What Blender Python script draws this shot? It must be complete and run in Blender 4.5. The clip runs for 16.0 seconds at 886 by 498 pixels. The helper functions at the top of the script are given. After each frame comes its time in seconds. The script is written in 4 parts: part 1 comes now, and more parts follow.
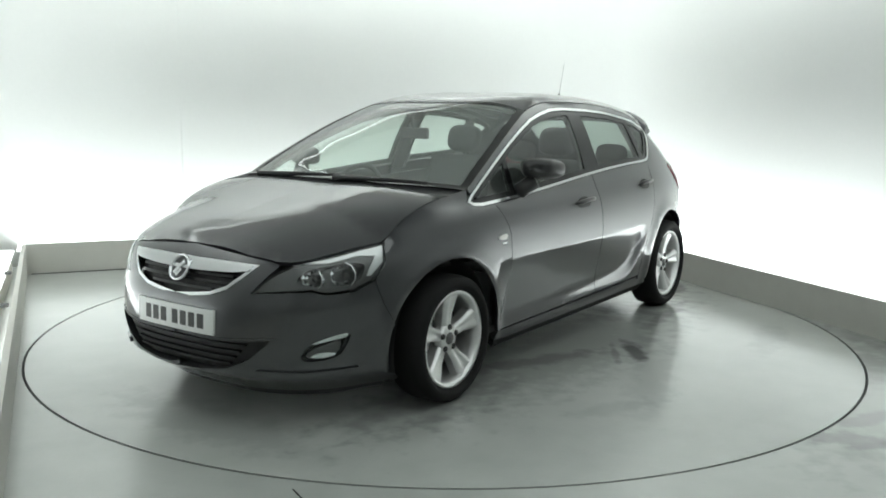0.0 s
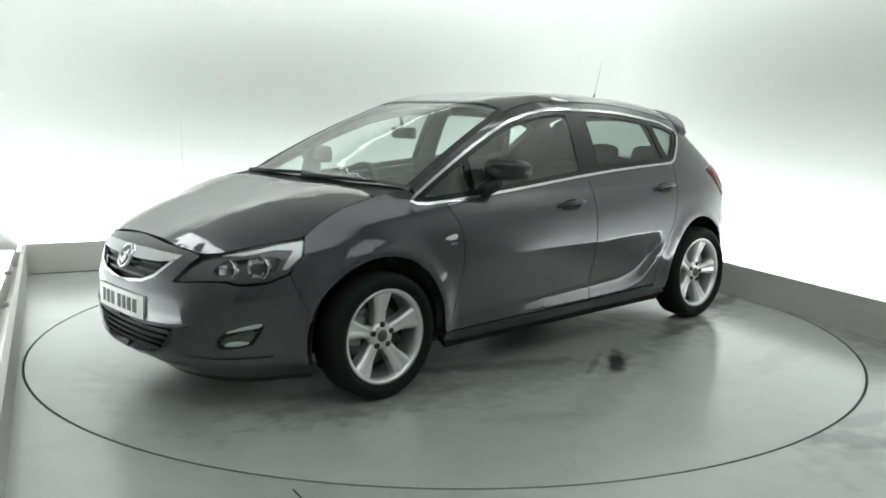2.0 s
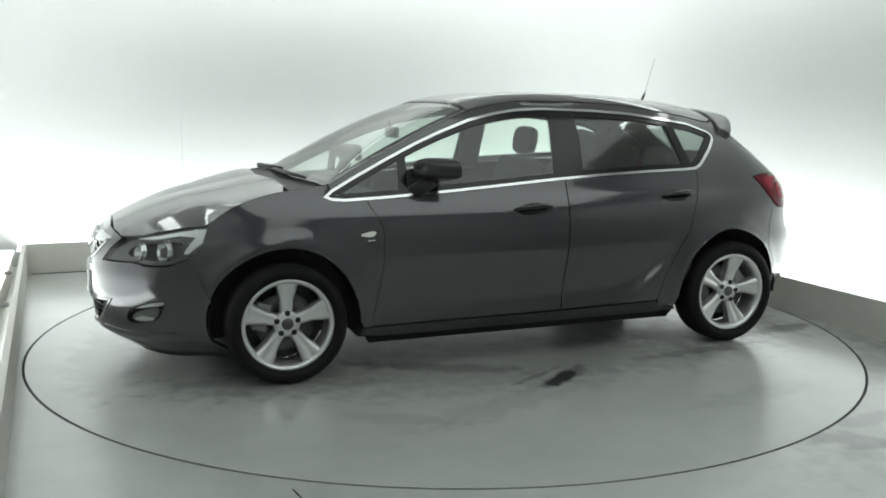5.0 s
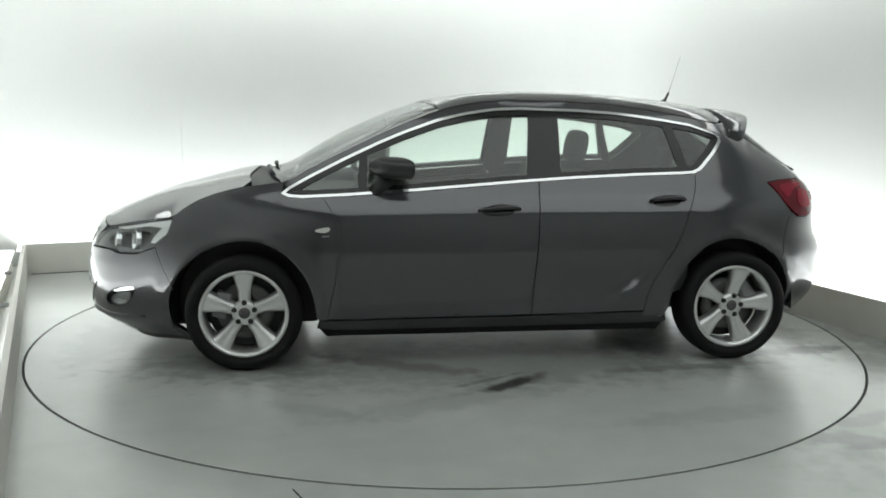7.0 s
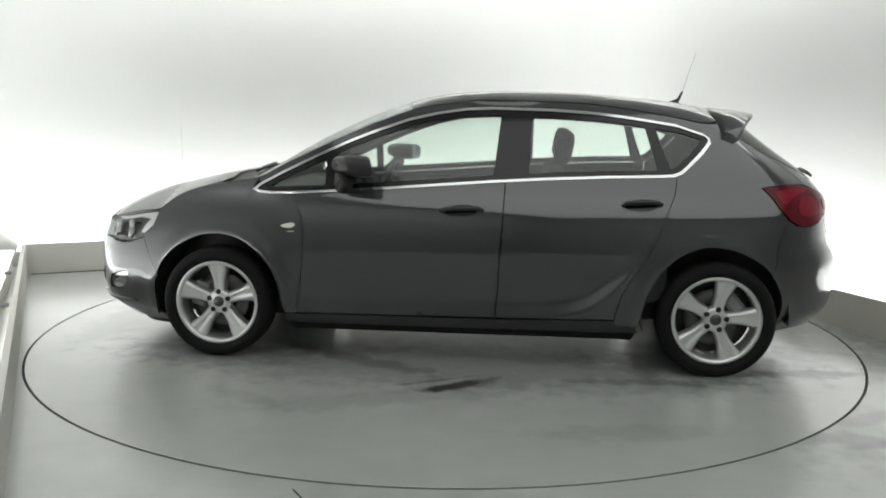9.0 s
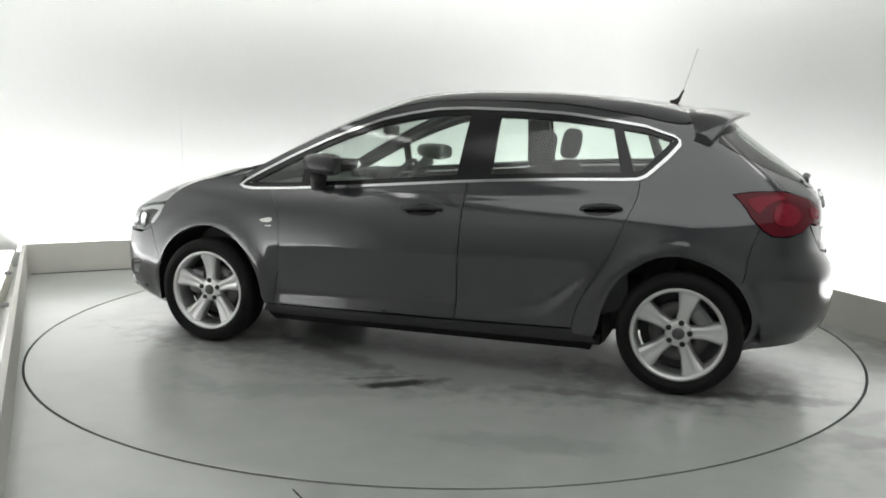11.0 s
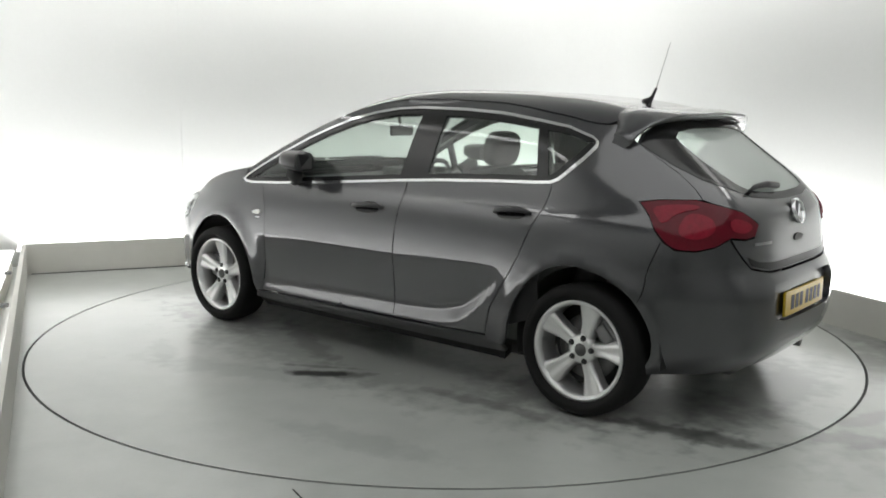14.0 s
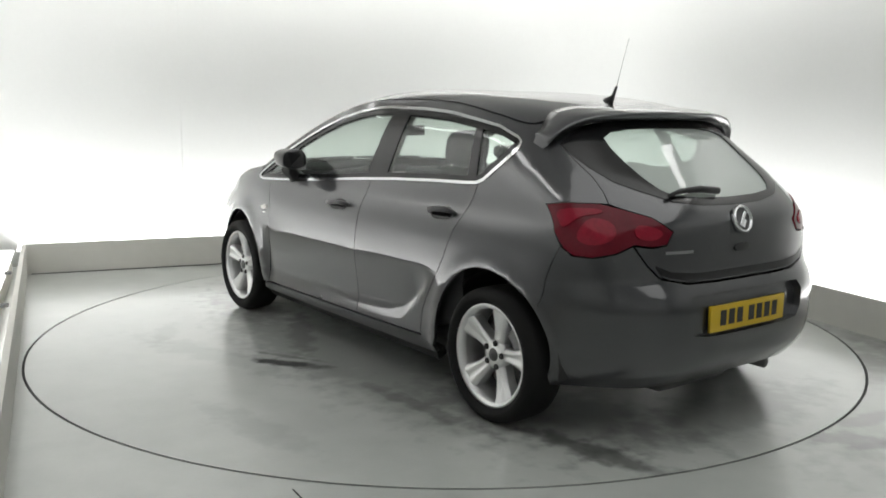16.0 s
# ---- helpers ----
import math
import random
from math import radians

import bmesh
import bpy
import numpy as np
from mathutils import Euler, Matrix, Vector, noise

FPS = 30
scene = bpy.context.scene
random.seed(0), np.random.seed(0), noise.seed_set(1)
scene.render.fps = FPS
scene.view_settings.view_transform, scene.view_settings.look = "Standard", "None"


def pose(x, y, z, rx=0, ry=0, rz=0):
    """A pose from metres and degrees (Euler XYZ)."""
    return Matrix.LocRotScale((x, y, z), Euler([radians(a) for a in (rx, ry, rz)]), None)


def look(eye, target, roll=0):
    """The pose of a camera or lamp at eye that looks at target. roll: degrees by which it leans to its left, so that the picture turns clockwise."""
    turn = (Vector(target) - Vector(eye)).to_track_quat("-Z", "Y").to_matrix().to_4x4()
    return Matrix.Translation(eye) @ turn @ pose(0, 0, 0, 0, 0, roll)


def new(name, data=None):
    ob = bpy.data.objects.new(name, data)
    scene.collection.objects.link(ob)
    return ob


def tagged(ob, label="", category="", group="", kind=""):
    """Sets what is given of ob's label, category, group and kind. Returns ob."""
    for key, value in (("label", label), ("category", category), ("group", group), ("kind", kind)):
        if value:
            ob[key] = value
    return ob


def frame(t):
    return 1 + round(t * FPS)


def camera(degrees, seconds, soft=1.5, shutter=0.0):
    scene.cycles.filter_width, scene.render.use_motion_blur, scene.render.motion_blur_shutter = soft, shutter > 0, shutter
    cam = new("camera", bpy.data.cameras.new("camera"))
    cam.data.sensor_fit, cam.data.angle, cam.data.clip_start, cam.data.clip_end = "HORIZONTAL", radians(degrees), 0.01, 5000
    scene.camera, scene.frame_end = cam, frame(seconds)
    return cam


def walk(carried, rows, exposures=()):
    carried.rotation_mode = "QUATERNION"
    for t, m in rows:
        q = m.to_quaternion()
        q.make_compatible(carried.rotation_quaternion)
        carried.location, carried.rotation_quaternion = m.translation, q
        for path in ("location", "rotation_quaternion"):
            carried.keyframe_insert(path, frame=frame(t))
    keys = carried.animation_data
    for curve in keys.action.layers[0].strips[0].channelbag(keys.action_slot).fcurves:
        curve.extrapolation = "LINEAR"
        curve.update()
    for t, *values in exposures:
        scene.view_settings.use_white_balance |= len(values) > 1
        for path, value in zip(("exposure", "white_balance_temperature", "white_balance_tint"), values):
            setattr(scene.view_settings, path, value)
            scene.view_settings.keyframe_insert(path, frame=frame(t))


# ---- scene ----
from mathutils import geometry

cam = camera(53.3159, 16.0, soft=1.8)
EYE = Vector((0, -5.5041, 1.3813))
VIEW = look(EYE, EYE + Vector((-0.003347, 0.987417, -0.158100)), 0.741)
# the studio's picture drifts from a cool green to a neutral white
walk(cam, [(0, VIEW), (16, VIEW)], exposures=[(0, 0.0, 6370, 3), (4, 0.0, 6380, 3.5), (7, 0.0, 6470, 6), (9, 0.0, 6610, 10), (12, 0.0, 6620, 11.5), (16, 0.0, 6660, 11.5)])

world = bpy.data.worlds.new("world")
scene.world = world
world.use_nodes = True
world.node_tree.nodes["Background"].inputs[0].default_value = (0.8, 0.9, 1.0, 1)
world.node_tree.nodes["Background"].inputs[1].default_value = 0.02
# strengths: the troughs, then the two unseen fills added above
GLOW, TOP_FILL_GLOW, FILL_GLOW = 3.2, 3.9, 1.5


# ---- materials ----
def material(name, base, rough=0.5, metal=0.0, coat=0.0, grain=0.0, size=40.0, bump=0.0, glow=None, ior=1.5, wear=0.0, wear_size=2.0):
    """A surface with grain at one size and wear at another."""
    m = bpy.data.materials.new(name)
    m.use_nodes = True
    nodes, links = m.node_tree.nodes, m.node_tree.links
    b = nodes["Principled BSDF"]
    b.inputs["Roughness"].default_value, b.inputs["Metallic"].default_value = rough, metal
    b.inputs["Coat Weight"].default_value, b.inputs["Coat Roughness"].default_value = coat, 0.03
    b.inputs["Coat IOR"].default_value = 1.75
    b.inputs["IOR"].default_value = ior
    b.inputs["Base Color"].default_value = (*base, 1)
    if glow:
        b.inputs["Emission Color"].default_value, b.inputs["Emission Strength"].default_value = (*base, 1), glow
    if grain or wear or bump:
        place = nodes.new("ShaderNodeTexCoord")
        fine, broad = nodes.new("ShaderNodeTexNoise"), nodes.new("ShaderNodeTexNoise")
        fine.inputs["Scale"].default_value, fine.inputs["Detail"].default_value = size, 5
        broad.inputs["Scale"].default_value, broad.inputs["Detail"].default_value = wear_size, 6
        add = nodes.new("ShaderNodeMath")
        add.operation = "MULTIPLY_ADD"
        scale = nodes.new("ShaderNodeMath")
        scale.operation = "MULTIPLY_ADD"
        mix = nodes.new("ShaderNodeMix")
        mix.data_type, mix.blend_type = "RGBA", "MULTIPLY"
        mix.inputs["Factor"].default_value = 1
        mix.inputs["A"].default_value = (*base, 1)
        for n in (fine, broad):
            links.new(place.outputs["Object"], n.inputs["Vector"])
        links.new(fine.outputs["Fac"], add.inputs[0])
        add.inputs[1].default_value, add.inputs[2].default_value = grain, 1 - grain / 2
        links.new(broad.outputs["Fac"], scale.inputs[0])
        scale.inputs[1].default_value = wear
        links.new(add.outputs[0], scale.inputs[2])
        links.new(scale.outputs[0], mix.inputs["B"])
        links.new(mix.outputs["Result"], b.inputs["Base Color"])
        if wear:
            r = nodes.new("ShaderNodeMath")
            r.operation = "MULTIPLY_ADD"
            links.new(broad.outputs["Fac"], r.inputs[0])
            r.inputs[1].default_value, r.inputs[2].default_value = rough * 0.6, rough * 0.7
            links.new(r.outputs[0], b.inputs["Roughness"])
        if bump:
            relief = nodes.new("ShaderNodeBump")
            relief.inputs["Strength"].default_value, relief.inputs["Distance"].default_value = bump, 0.002
            links.new(fine.outputs["Fac"], relief.inputs["Height"])
            links.new(relief.outputs["Normal"], b.inputs["Normal"])
    return m


def sheet_glass(name, tint, haze=0.0, shine=0.05):
    """A thin pane: clear through its tint, with a pale veil painted in for hazy reflections and a mirror's gloss by the
    angle.
    """
    m = bpy.data.materials.new(name)
    m.use_nodes = True
    nodes, links = m.node_tree.nodes, m.node_tree.links
    nodes.remove(nodes["Principled BSDF"])
    clear, gloss, mix, angle = (nodes.new("ShaderNode" + k) for k in ("BsdfTransparent", "BsdfGlossy", "MixShader", "LayerWeight"))
    clear.inputs["Color"].default_value = (*tint, 1)
    gloss.inputs["Roughness"].default_value = 0.05
    angle.inputs["Blend"].default_value = 0.5
    steep, share = nodes.new("ShaderNodeMath"), nodes.new("ShaderNodeMath")
    steep.operation, share.operation = "POWER", "MULTIPLY_ADD"
    steep.inputs[1].default_value = 5
    share.inputs[1].default_value, share.inputs[2].default_value = 1 - shine, shine
    links.new(angle.outputs["Facing"], steep.inputs[0])
    links.new(steep.outputs[0], share.inputs[0])
    links.new(share.outputs[0], mix.inputs[0])
    # a pale diffuse share stands in for the hazy reflections on the pane
    veil, veiled = nodes.new("ShaderNodeBsdfDiffuse"), nodes.new("ShaderNodeMixShader")
    veil.inputs["Color"].default_value = (0.78, 0.86, 0.81, 1)
    veiled.inputs[0].default_value = haze
    links.new(clear.outputs[0], veiled.inputs[1])
    links.new(veil.outputs[0], veiled.inputs[2])
    links.new(veiled.outputs[0], mix.inputs[1])
    links.new(gloss.outputs[0], mix.inputs[2])
    links.new(mix.outputs[0], nodes["Material Output"].inputs["Surface"])
    return m


PAINT = material("grey_metallic_paint", (0.034, 0.0352, 0.0405), 0.34, 0.7, 1.0, grain=0.25, size=900)
PAINT.node_tree.nodes["Principled BSDF"].inputs["Coat IOR"].default_value = 1.86
PAINT.node_tree.nodes["Principled BSDF"].inputs["Coat Roughness"].default_value = 0.075
# darker, duller copy of the body paint: shade put into mirrors, handles and sills
SHADED_PAINT = material("shaded_grey_paint", (0.022, 0.022, 0.024), 0.4, 0.3, 0.3, grain=0.2, size=600)
BLACK = material("black_plastic", (0.012, 0.012, 0.013), 0.45, bump=0.2, grain=0.2, size=300)
GLOSS_BLACK = material("gloss_black", (0.01, 0.01, 0.011), 0.15)
RUBBER = material("tyre_rubber", (0.009, 0.009, 0.009), 0.75, ior=1.3, bump=0.3, grain=0.3, size=120)
CHROME = material("chrome", (0.82, 0.83, 0.84), 0.12, 1.0)
ALLOY = material("silver_alloy", (0.74, 0.74, 0.74), 0.38, 0.8, 0.3, grain=0.1, size=300)
BEZEL = material("grey_bezel", (0.26, 0.26, 0.265), 0.3, 0.5)
STEEL = material("dark_steel", (0.12, 0.12, 0.12), 0.4, 0.8, grain=0.3, size=60)
FABRIC = material("dark_fabric", (0.04, 0.04, 0.042), 0.9, bump=0.4, grain=0.4, size=250)
DASH = material("dashboard_plastic", (0.03, 0.03, 0.032), 0.6, bump=0.3, grain=0.2, size=400)
GLASS = sheet_glass("tinted_glass", (0.87, 0.95, 0.90), 0.04, 0.09)
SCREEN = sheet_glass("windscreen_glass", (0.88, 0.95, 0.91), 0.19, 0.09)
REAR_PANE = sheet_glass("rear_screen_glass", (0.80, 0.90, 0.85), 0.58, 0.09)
CLEAR = sheet_glass("lamp_lens", (0.93, 0.95, 0.95))
DARK_GLASS = sheet_glass("privacy_glass", (0.84, 0.92, 0.87), 0.03, 0.08)
RED_LENS = material("red_lens", (0.095, 0.004, 0.011), 0.14, ior=1.35, grain=0.5, size=70, wear=0.5, wear_size=14)
RED_DEEP = material("bright_red_lens", (0.20, 0.008, 0.021), 0.14, ior=1.35, grain=0.6, size=55, bump=0.3, wear=0.4, wear_size=18)
WHITE_PLATE = material("white_plate", (0.72, 0.73, 0.72), 0.35, grain=0.06, size=40)
YELLOW_PLATE = material("yellow_plate", (0.62, 0.42, 0.02), 0.35, grain=0.06, size=40)
INK = material("plate_ink", (0.02, 0.02, 0.02), 0.5)
AMBER = material("clear_repeater", (0.75, 0.74, 0.70), 0.2, coat=1.0)
WALL = material("white_studio_paint", (0.84, 0.85, 0.84), 0.75, grain=0.03, size=30, wear=0.04, wear_size=0.6, bump=0.08)
BOARD = material("white_painted_board", (0.60, 0.59, 0.55), 0.6, grain=0.08, size=12, wear=0.10, wear_size=1.5, bump=0.1)
TUBE = material("light_tube", (0.985, 1.0, 1.0), 0.5, glow=GLOW)
TOP_FILL = material("top_fill_strip", (0.985, 1.0, 1.0), 0.5, glow=TOP_FILL_GLOW)
# glow of the added fill panel
FILL_PANEL = material("fill_panel_glow", (0.60, 0.615, 0.61), 0.5, glow=FILL_GLOW)
SOOT = material("grey_ceiling_paint", (0.44, 0.445, 0.44), 0.9, grain=0.2, size=8, wear=0.2)
END_WALL = material("grey_end_wall_paint", (0.46, 0.47, 0.46), 0.8, grain=0.1, size=8, wear=0.1)
ROPE = material("dark_joint", (0.02, 0.022, 0.02), 0.8)


def floor_paint(name, base, marks):
    """Grey-green floor paint, rubbed glossy, with grime, dark wet-looking scuffs and painted-in shade: marks are (x, y,
    turn, length, breadth, strength).
    """
    m = bpy.data.materials.new(name)
    m.use_nodes = True
    nodes, links = m.node_tree.nodes, m.node_tree.links
    b = nodes["Principled BSDF"]
    place = nodes.new("ShaderNodeTexCoord")

    def math_node(kind, a, c, d=0.0):
        n = nodes.new("ShaderNodeMath")
        n.operation = kind
        for socket, v in zip(n.inputs, (a, c, d)):
            if isinstance(v, (int, float)):
                socket.default_value = v
            else:
                links.new(v, socket)
        return n.outputs[0]

    def noise_node(scale, detail=5.0):
        n = nodes.new("ShaderNodeTexNoise")
        n.inputs["Scale"].default_value, n.inputs["Detail"].default_value = scale, detail
        links.new(place.outputs["Object"], n.inputs["Vector"])
        return n.outputs["Fac"]

    broad, mid, fine = noise_node(0.9), noise_node(5.0), noise_node(60.0)
    tone = math_node("MULTIPLY_ADD", broad, 0.44, 0.60)
    tone = math_node("MULTIPLY_ADD", mid, 0.26, tone)
    tone = math_node("MULTIPLY_ADD", fine, 0.06, tone)
    for x, y, turn, length, breadth, strength in marks:
        mp = nodes.new("ShaderNodeMapping")
        mp.vector_type = "TEXTURE"
        mp.inputs["Location"].default_value = (x, y, 0)
        mp.inputs["Rotation"].default_value = (0, 0, radians(turn))
        mp.inputs["Scale"].default_value = (length, breadth, 1)
        links.new(place.outputs["Object"], mp.inputs["Vector"])
        far = nodes.new("ShaderNodeVectorMath")
        far.operation = "LENGTH"
        links.new(mp.outputs[0], far.inputs[0])
        edge = math_node("MULTIPLY_ADD", noise_node(9.0, 6.0), 1.6, far.outputs["Value"])
        fall = nodes.new("ShaderNodeMapRange")
        fall.inputs["From Min"].default_value, fall.inputs["From Max"].default_value = 1.25, 1.75
        fall.inputs["To Min"].default_value, fall.inputs["To Max"].default_value = 1 - strength, 1.0
        links.new(edge, fall.inputs["Value"])
        tone = math_node("MULTIPLY", tone, fall.outputs[0])
    mix = nodes.new("ShaderNodeMix")
    mix.data_type, mix.blend_type = "RGBA", "MULTIPLY"
    mix.inputs["Factor"].default_value = 1
    mix.inputs["A"].default_value = (*base, 1)
    links.new(tone, mix.inputs["B"])
    links.new(mix.outputs["Result"], b.inputs["Base Color"])
    links.new(math_node("MULTIPLY_ADD", mid, 0.22, 0.22), b.inputs["Roughness"])
    b.inputs["Coat Weight"].default_value, b.inputs["Coat IOR"].default_value = 0.8, 1.5
    links.new(math_node("MULTIPLY_ADD", mid, 0.18, 0.10), b.inputs["Coat Roughness"])
    relief = nodes.new("ShaderNodeBump")
    relief.inputs["Strength"].default_value, relief.inputs["Distance"].default_value = 0.12, 0.004
    links.new(mid, relief.inputs["Height"])
    links.new(relief.outputs["Normal"], b.inputs["Normal"])
    return m


# ---- mesh tools ----
def part(name, bm, mat, parent=None, label=""):
    """Links a bmesh as one mesh object, under a thing or a part."""
    me = bpy.data.meshes.new(name)
    bm.to_mesh(me)
    bm.free()
    me.materials.append(mat)
    ob = new(name, me)
    ob.parent = parent
    return tagged(ob, label)


def box(bm, lo, hi, bevel=0.0, m=None):
    """A box, with rounded edges."""
    made = bmesh.ops.create_cube(bm, size=1)["verts"]
    for v in made:
        v.co = Vector([(l + h) / 2 + c * (h - l) for c, l, h in zip(v.co, lo, hi)])
    if bevel:
        edges = list({e for v in made for e in v.link_edges})
        made = list({v for f in bmesh.ops.bevel(bm, geom=edges, offset=bevel, segments=3, affect="EDGES", profile=0.6)["faces"] for v in f.verts} | {v for v in made if v.is_valid})
    if m:
        bmesh.ops.transform(bm, matrix=m, verts=made)
    return made


def lathe(bm, profile, steps=64, m=None):
    """Turns a profile of (radius, y) round the y axis."""
    rows = []
    for k in range(steps):
        a = 2 * math.pi * k / steps
        rows.append([bm.verts.new((r * math.cos(a), y, r * math.sin(a))) for r, y in profile])
    for k in range(steps):
        a, b = rows[k], rows[(k + 1) % steps]
        for i in range(len(profile) - 1):
            bm.faces.new((a[i], a[i + 1], b[i + 1], b[i])).smooth = True
    if m:
        bmesh.ops.transform(bm, matrix=m, verts=[v for r in rows for v in r])
    return rows


def tube(bm, points, radius, sides=10, cap=True):
    """A round bar along points; radius may be a list."""
    points = [Vector(p) for p in points]
    radii = radius if isinstance(radius, (list, tuple)) else [radius] * len(points)
    rings = []
    for i, p in enumerate(points):
        way = (points[min(i + 1, len(points) - 1)] - points[max(i - 1, 0)]).normalized()
        q = way.to_track_quat("Z", "Y")
        rings.append([bm.verts.new(p + q @ Vector((radii[i] * math.cos(2 * math.pi * k / sides), radii[i] * math.sin(2 * math.pi * k / sides), 0))) for k in range(sides)])
    for a, b in zip(rings, rings[1:]):
        for k in range(sides):
            bm.faces.new((a[k], a[(k + 1) % sides], b[(k + 1) % sides], b[k])).smooth = True
    if cap:
        bm.faces.new(rings[0][::-1])
        bm.faces.new(rings[-1])


def smooth(bm):
    for f in bm.faces:
        f.smooth = True
    return bm


# ---- the studio: a room turned 23 degrees to the camera ----
ROOM = pose(0, 0, 0, 0, 0, 23)
WALL_U, WALL_V, FRONT_V, HIGH, BEND = 3.05, 3.15, -7.0, 3.5, 0.55
WALL_TOP = 3.36


def strip(name, line, thick, low, high, mat, label, kind="structure", category="wall"):
    """An upright board along a line in the room, thickened to its left."""
    bm = bmesh.new()
    pts = [Vector((*p, 0)) for p in line]
    rows = []
    for i, p in enumerate(pts):
        way = ((pts[min(i + 1, len(pts) - 1)] - p).normalized() + (p - pts[max(i - 1, 0)]).normalized()).normalized()
        out = Vector((-way.y, way.x, 0)) * thick
        rows.append([bm.verts.new(q) for q in (p + Vector((0, 0, low)), p + Vector((0, 0, high)), p + out + Vector((0, 0, high)), p + out + Vector((0, 0, low)))])
    for a, b in zip(rows, rows[1:]):
        for k in range(4):
            bm.faces.new((a[k], b[k], b[(k + 1) % 4], a[(k + 1) % 4])).smooth = k == 0 and len(pts) > 2
    bm.faces.new(rows[0])
    bm.faces.new(rows[-1][::-1])
    bmesh.ops.recalc_face_normals(bm, faces=bm.faces)
    bmesh.ops.transform(bm, matrix=ROOM, verts=bm.verts)
    return tagged(part(name, bm, mat), label, category, kind=kind)


def bend(cu, cv, start, stop):
    return [(cu + BEND * math.cos(radians(a)), cv + BEND * math.sin(radians(a))) for a in np.linspace(start, stop, 13)]


def build_studio():
    sweep = [(WALL_U, FRONT_V), *bend(WALL_U - BEND, WALL_V - BEND, 0, 90), *bend(BEND - WALL_U, WALL_V - BEND, 90, 180), (-WALL_U, FRONT_V)]
    strip("wall_north", sweep[::-1], 0.12, 0, WALL_TOP, WALL, "white curved studio wall glowing above its light trough")
    strip("wall_south", [(-WALL_U - 0.12, FRONT_V), (WALL_U + 0.12, FRONT_V)], -0.12, 0, HIGH, END_WALL, "grey end wall of the studio")
    bm = bmesh.new()
    box(bm, (-WALL_U - 0.12, FRONT_V - 0.12, HIGH), (WALL_U + 0.12, WALL_V + 0.12, HIGH + 0.15), m=ROOM)
    tagged(part("ceiling", bm, SOOT), "grey studio ceiling", "ceiling", kind="structure")
    strip("wall_upper", sweep[::-1], 0.12, WALL_TOP, HIGH, SOOT, "dark painted wall above the white backdrop")
    bm = bmesh.new()
    box(bm, (-1.242, WALL_V - 0.0006, 0.3), (-1.234, WALL_V + 0.004, WALL_TOP), m=ROOM)
    tagged(part("wall_joint", bm, WALL), "thin upright joint in the white backdrop", "joint", kind="structure")
    # upstands round three sides, with a tube lamp lying behind each
    strip("upstand_back", [(2.50, 2.72), (-2.56, 2.72)], -0.03, 0, 0.25, BOARD, "low white painted board hiding the wall lights", category="baseboard")
    strip("upstand_right", [(2.40, -3.6), (2.50, 2.69)], 0.03, 0, 0.235, BOARD, "low white board along the floor, scuffed", category="baseboard")
    strip("upstand_left", [(-2.56, 2.69), (-2.44, -2.9)], 0.03, 0, 0.25, BOARD, "low white board along the floor, chipped edge", category="baseboard")
    strip("floor_joint", [(2.44, 2.714), (-2.50, 2.714)], -0.006, 0, 0.008, STEEL, "thin dark joint between the board and the floor", category="joint")
    for u, v in ((-2.585, 1.40), (-2.545, 0.36)):
        bm = bmesh.new()
        box(bm, (u - .022, v - .03, .245), (u + .022, v + .03, .262), .003, m=ROOM)
        tagged(part("board_clip", smooth(bm), STEEL), "small grey metal clip on the white board", "clip", "clips on the board")
    for lo, hi in (((-2.60, 2.77), (2.54, 3.146)), ((2.56, -2.2), (3.046, 2.76)), ((-3.046, -1.3), (-2.62, 2.76))):
        trough = tagged(new("light_trough"), "long white glowing light trough behind the low board", "light", "trough lights")
        bm = bmesh.new()
        box(bm, (*lo, 0.185), (*hi, 0.20), m=ROOM)
        part("diffuser", bm, TUBE, trough)
        bm = bmesh.new()
        box(bm, (lo[0] + .02, lo[1] + .02, 0), (hi[0] - .02, hi[1] - .02, 0.182), m=ROOM)
        part("box", bm, BOARD, trough)
    # added fill, unseen: a strip facing down along each wall's top, behind a fascia
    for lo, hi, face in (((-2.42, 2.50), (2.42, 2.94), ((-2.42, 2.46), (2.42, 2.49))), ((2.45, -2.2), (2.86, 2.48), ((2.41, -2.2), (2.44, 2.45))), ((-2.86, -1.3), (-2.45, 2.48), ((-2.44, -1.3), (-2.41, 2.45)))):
        cove = tagged(new("top_fill"), "long white fill strip, added unseen behind a fascia at the wall's top", "light", "cove lights")
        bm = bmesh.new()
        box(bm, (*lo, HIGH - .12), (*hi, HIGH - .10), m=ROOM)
        part("diffuser", bm, TOP_FILL, cove)
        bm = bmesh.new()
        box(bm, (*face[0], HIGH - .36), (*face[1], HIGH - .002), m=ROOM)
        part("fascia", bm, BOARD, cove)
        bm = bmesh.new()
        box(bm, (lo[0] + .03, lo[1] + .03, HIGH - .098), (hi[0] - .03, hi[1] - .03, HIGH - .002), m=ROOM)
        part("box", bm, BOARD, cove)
    # added over the room's front, unseen: a framed fill panel of stretched white cloth
    lamp = tagged(new("fill_panel"), "large white cloth fill panel, added unseen under the ceiling", "light")
    bm = bmesh.new()
    box(bm, (-2.6, -6.3, HIGH - 0.10), (2.6, -1.7, HIGH - 0.06), m=ROOM)
    part("diffuser", bm, FILL_PANEL, lamp)
    for lo, hi in (((-2.66, -6.36), (2.66, -6.3)), ((-2.66, -1.7), (2.66, -1.64)), ((-2.66, -6.3), (-2.6, -1.7)), ((2.6, -6.3), (2.66, -1.7))):
        bm = bmesh.new()
        box(bm, (*lo, HIGH - 0.12), (*hi, HIGH), m=ROOM)
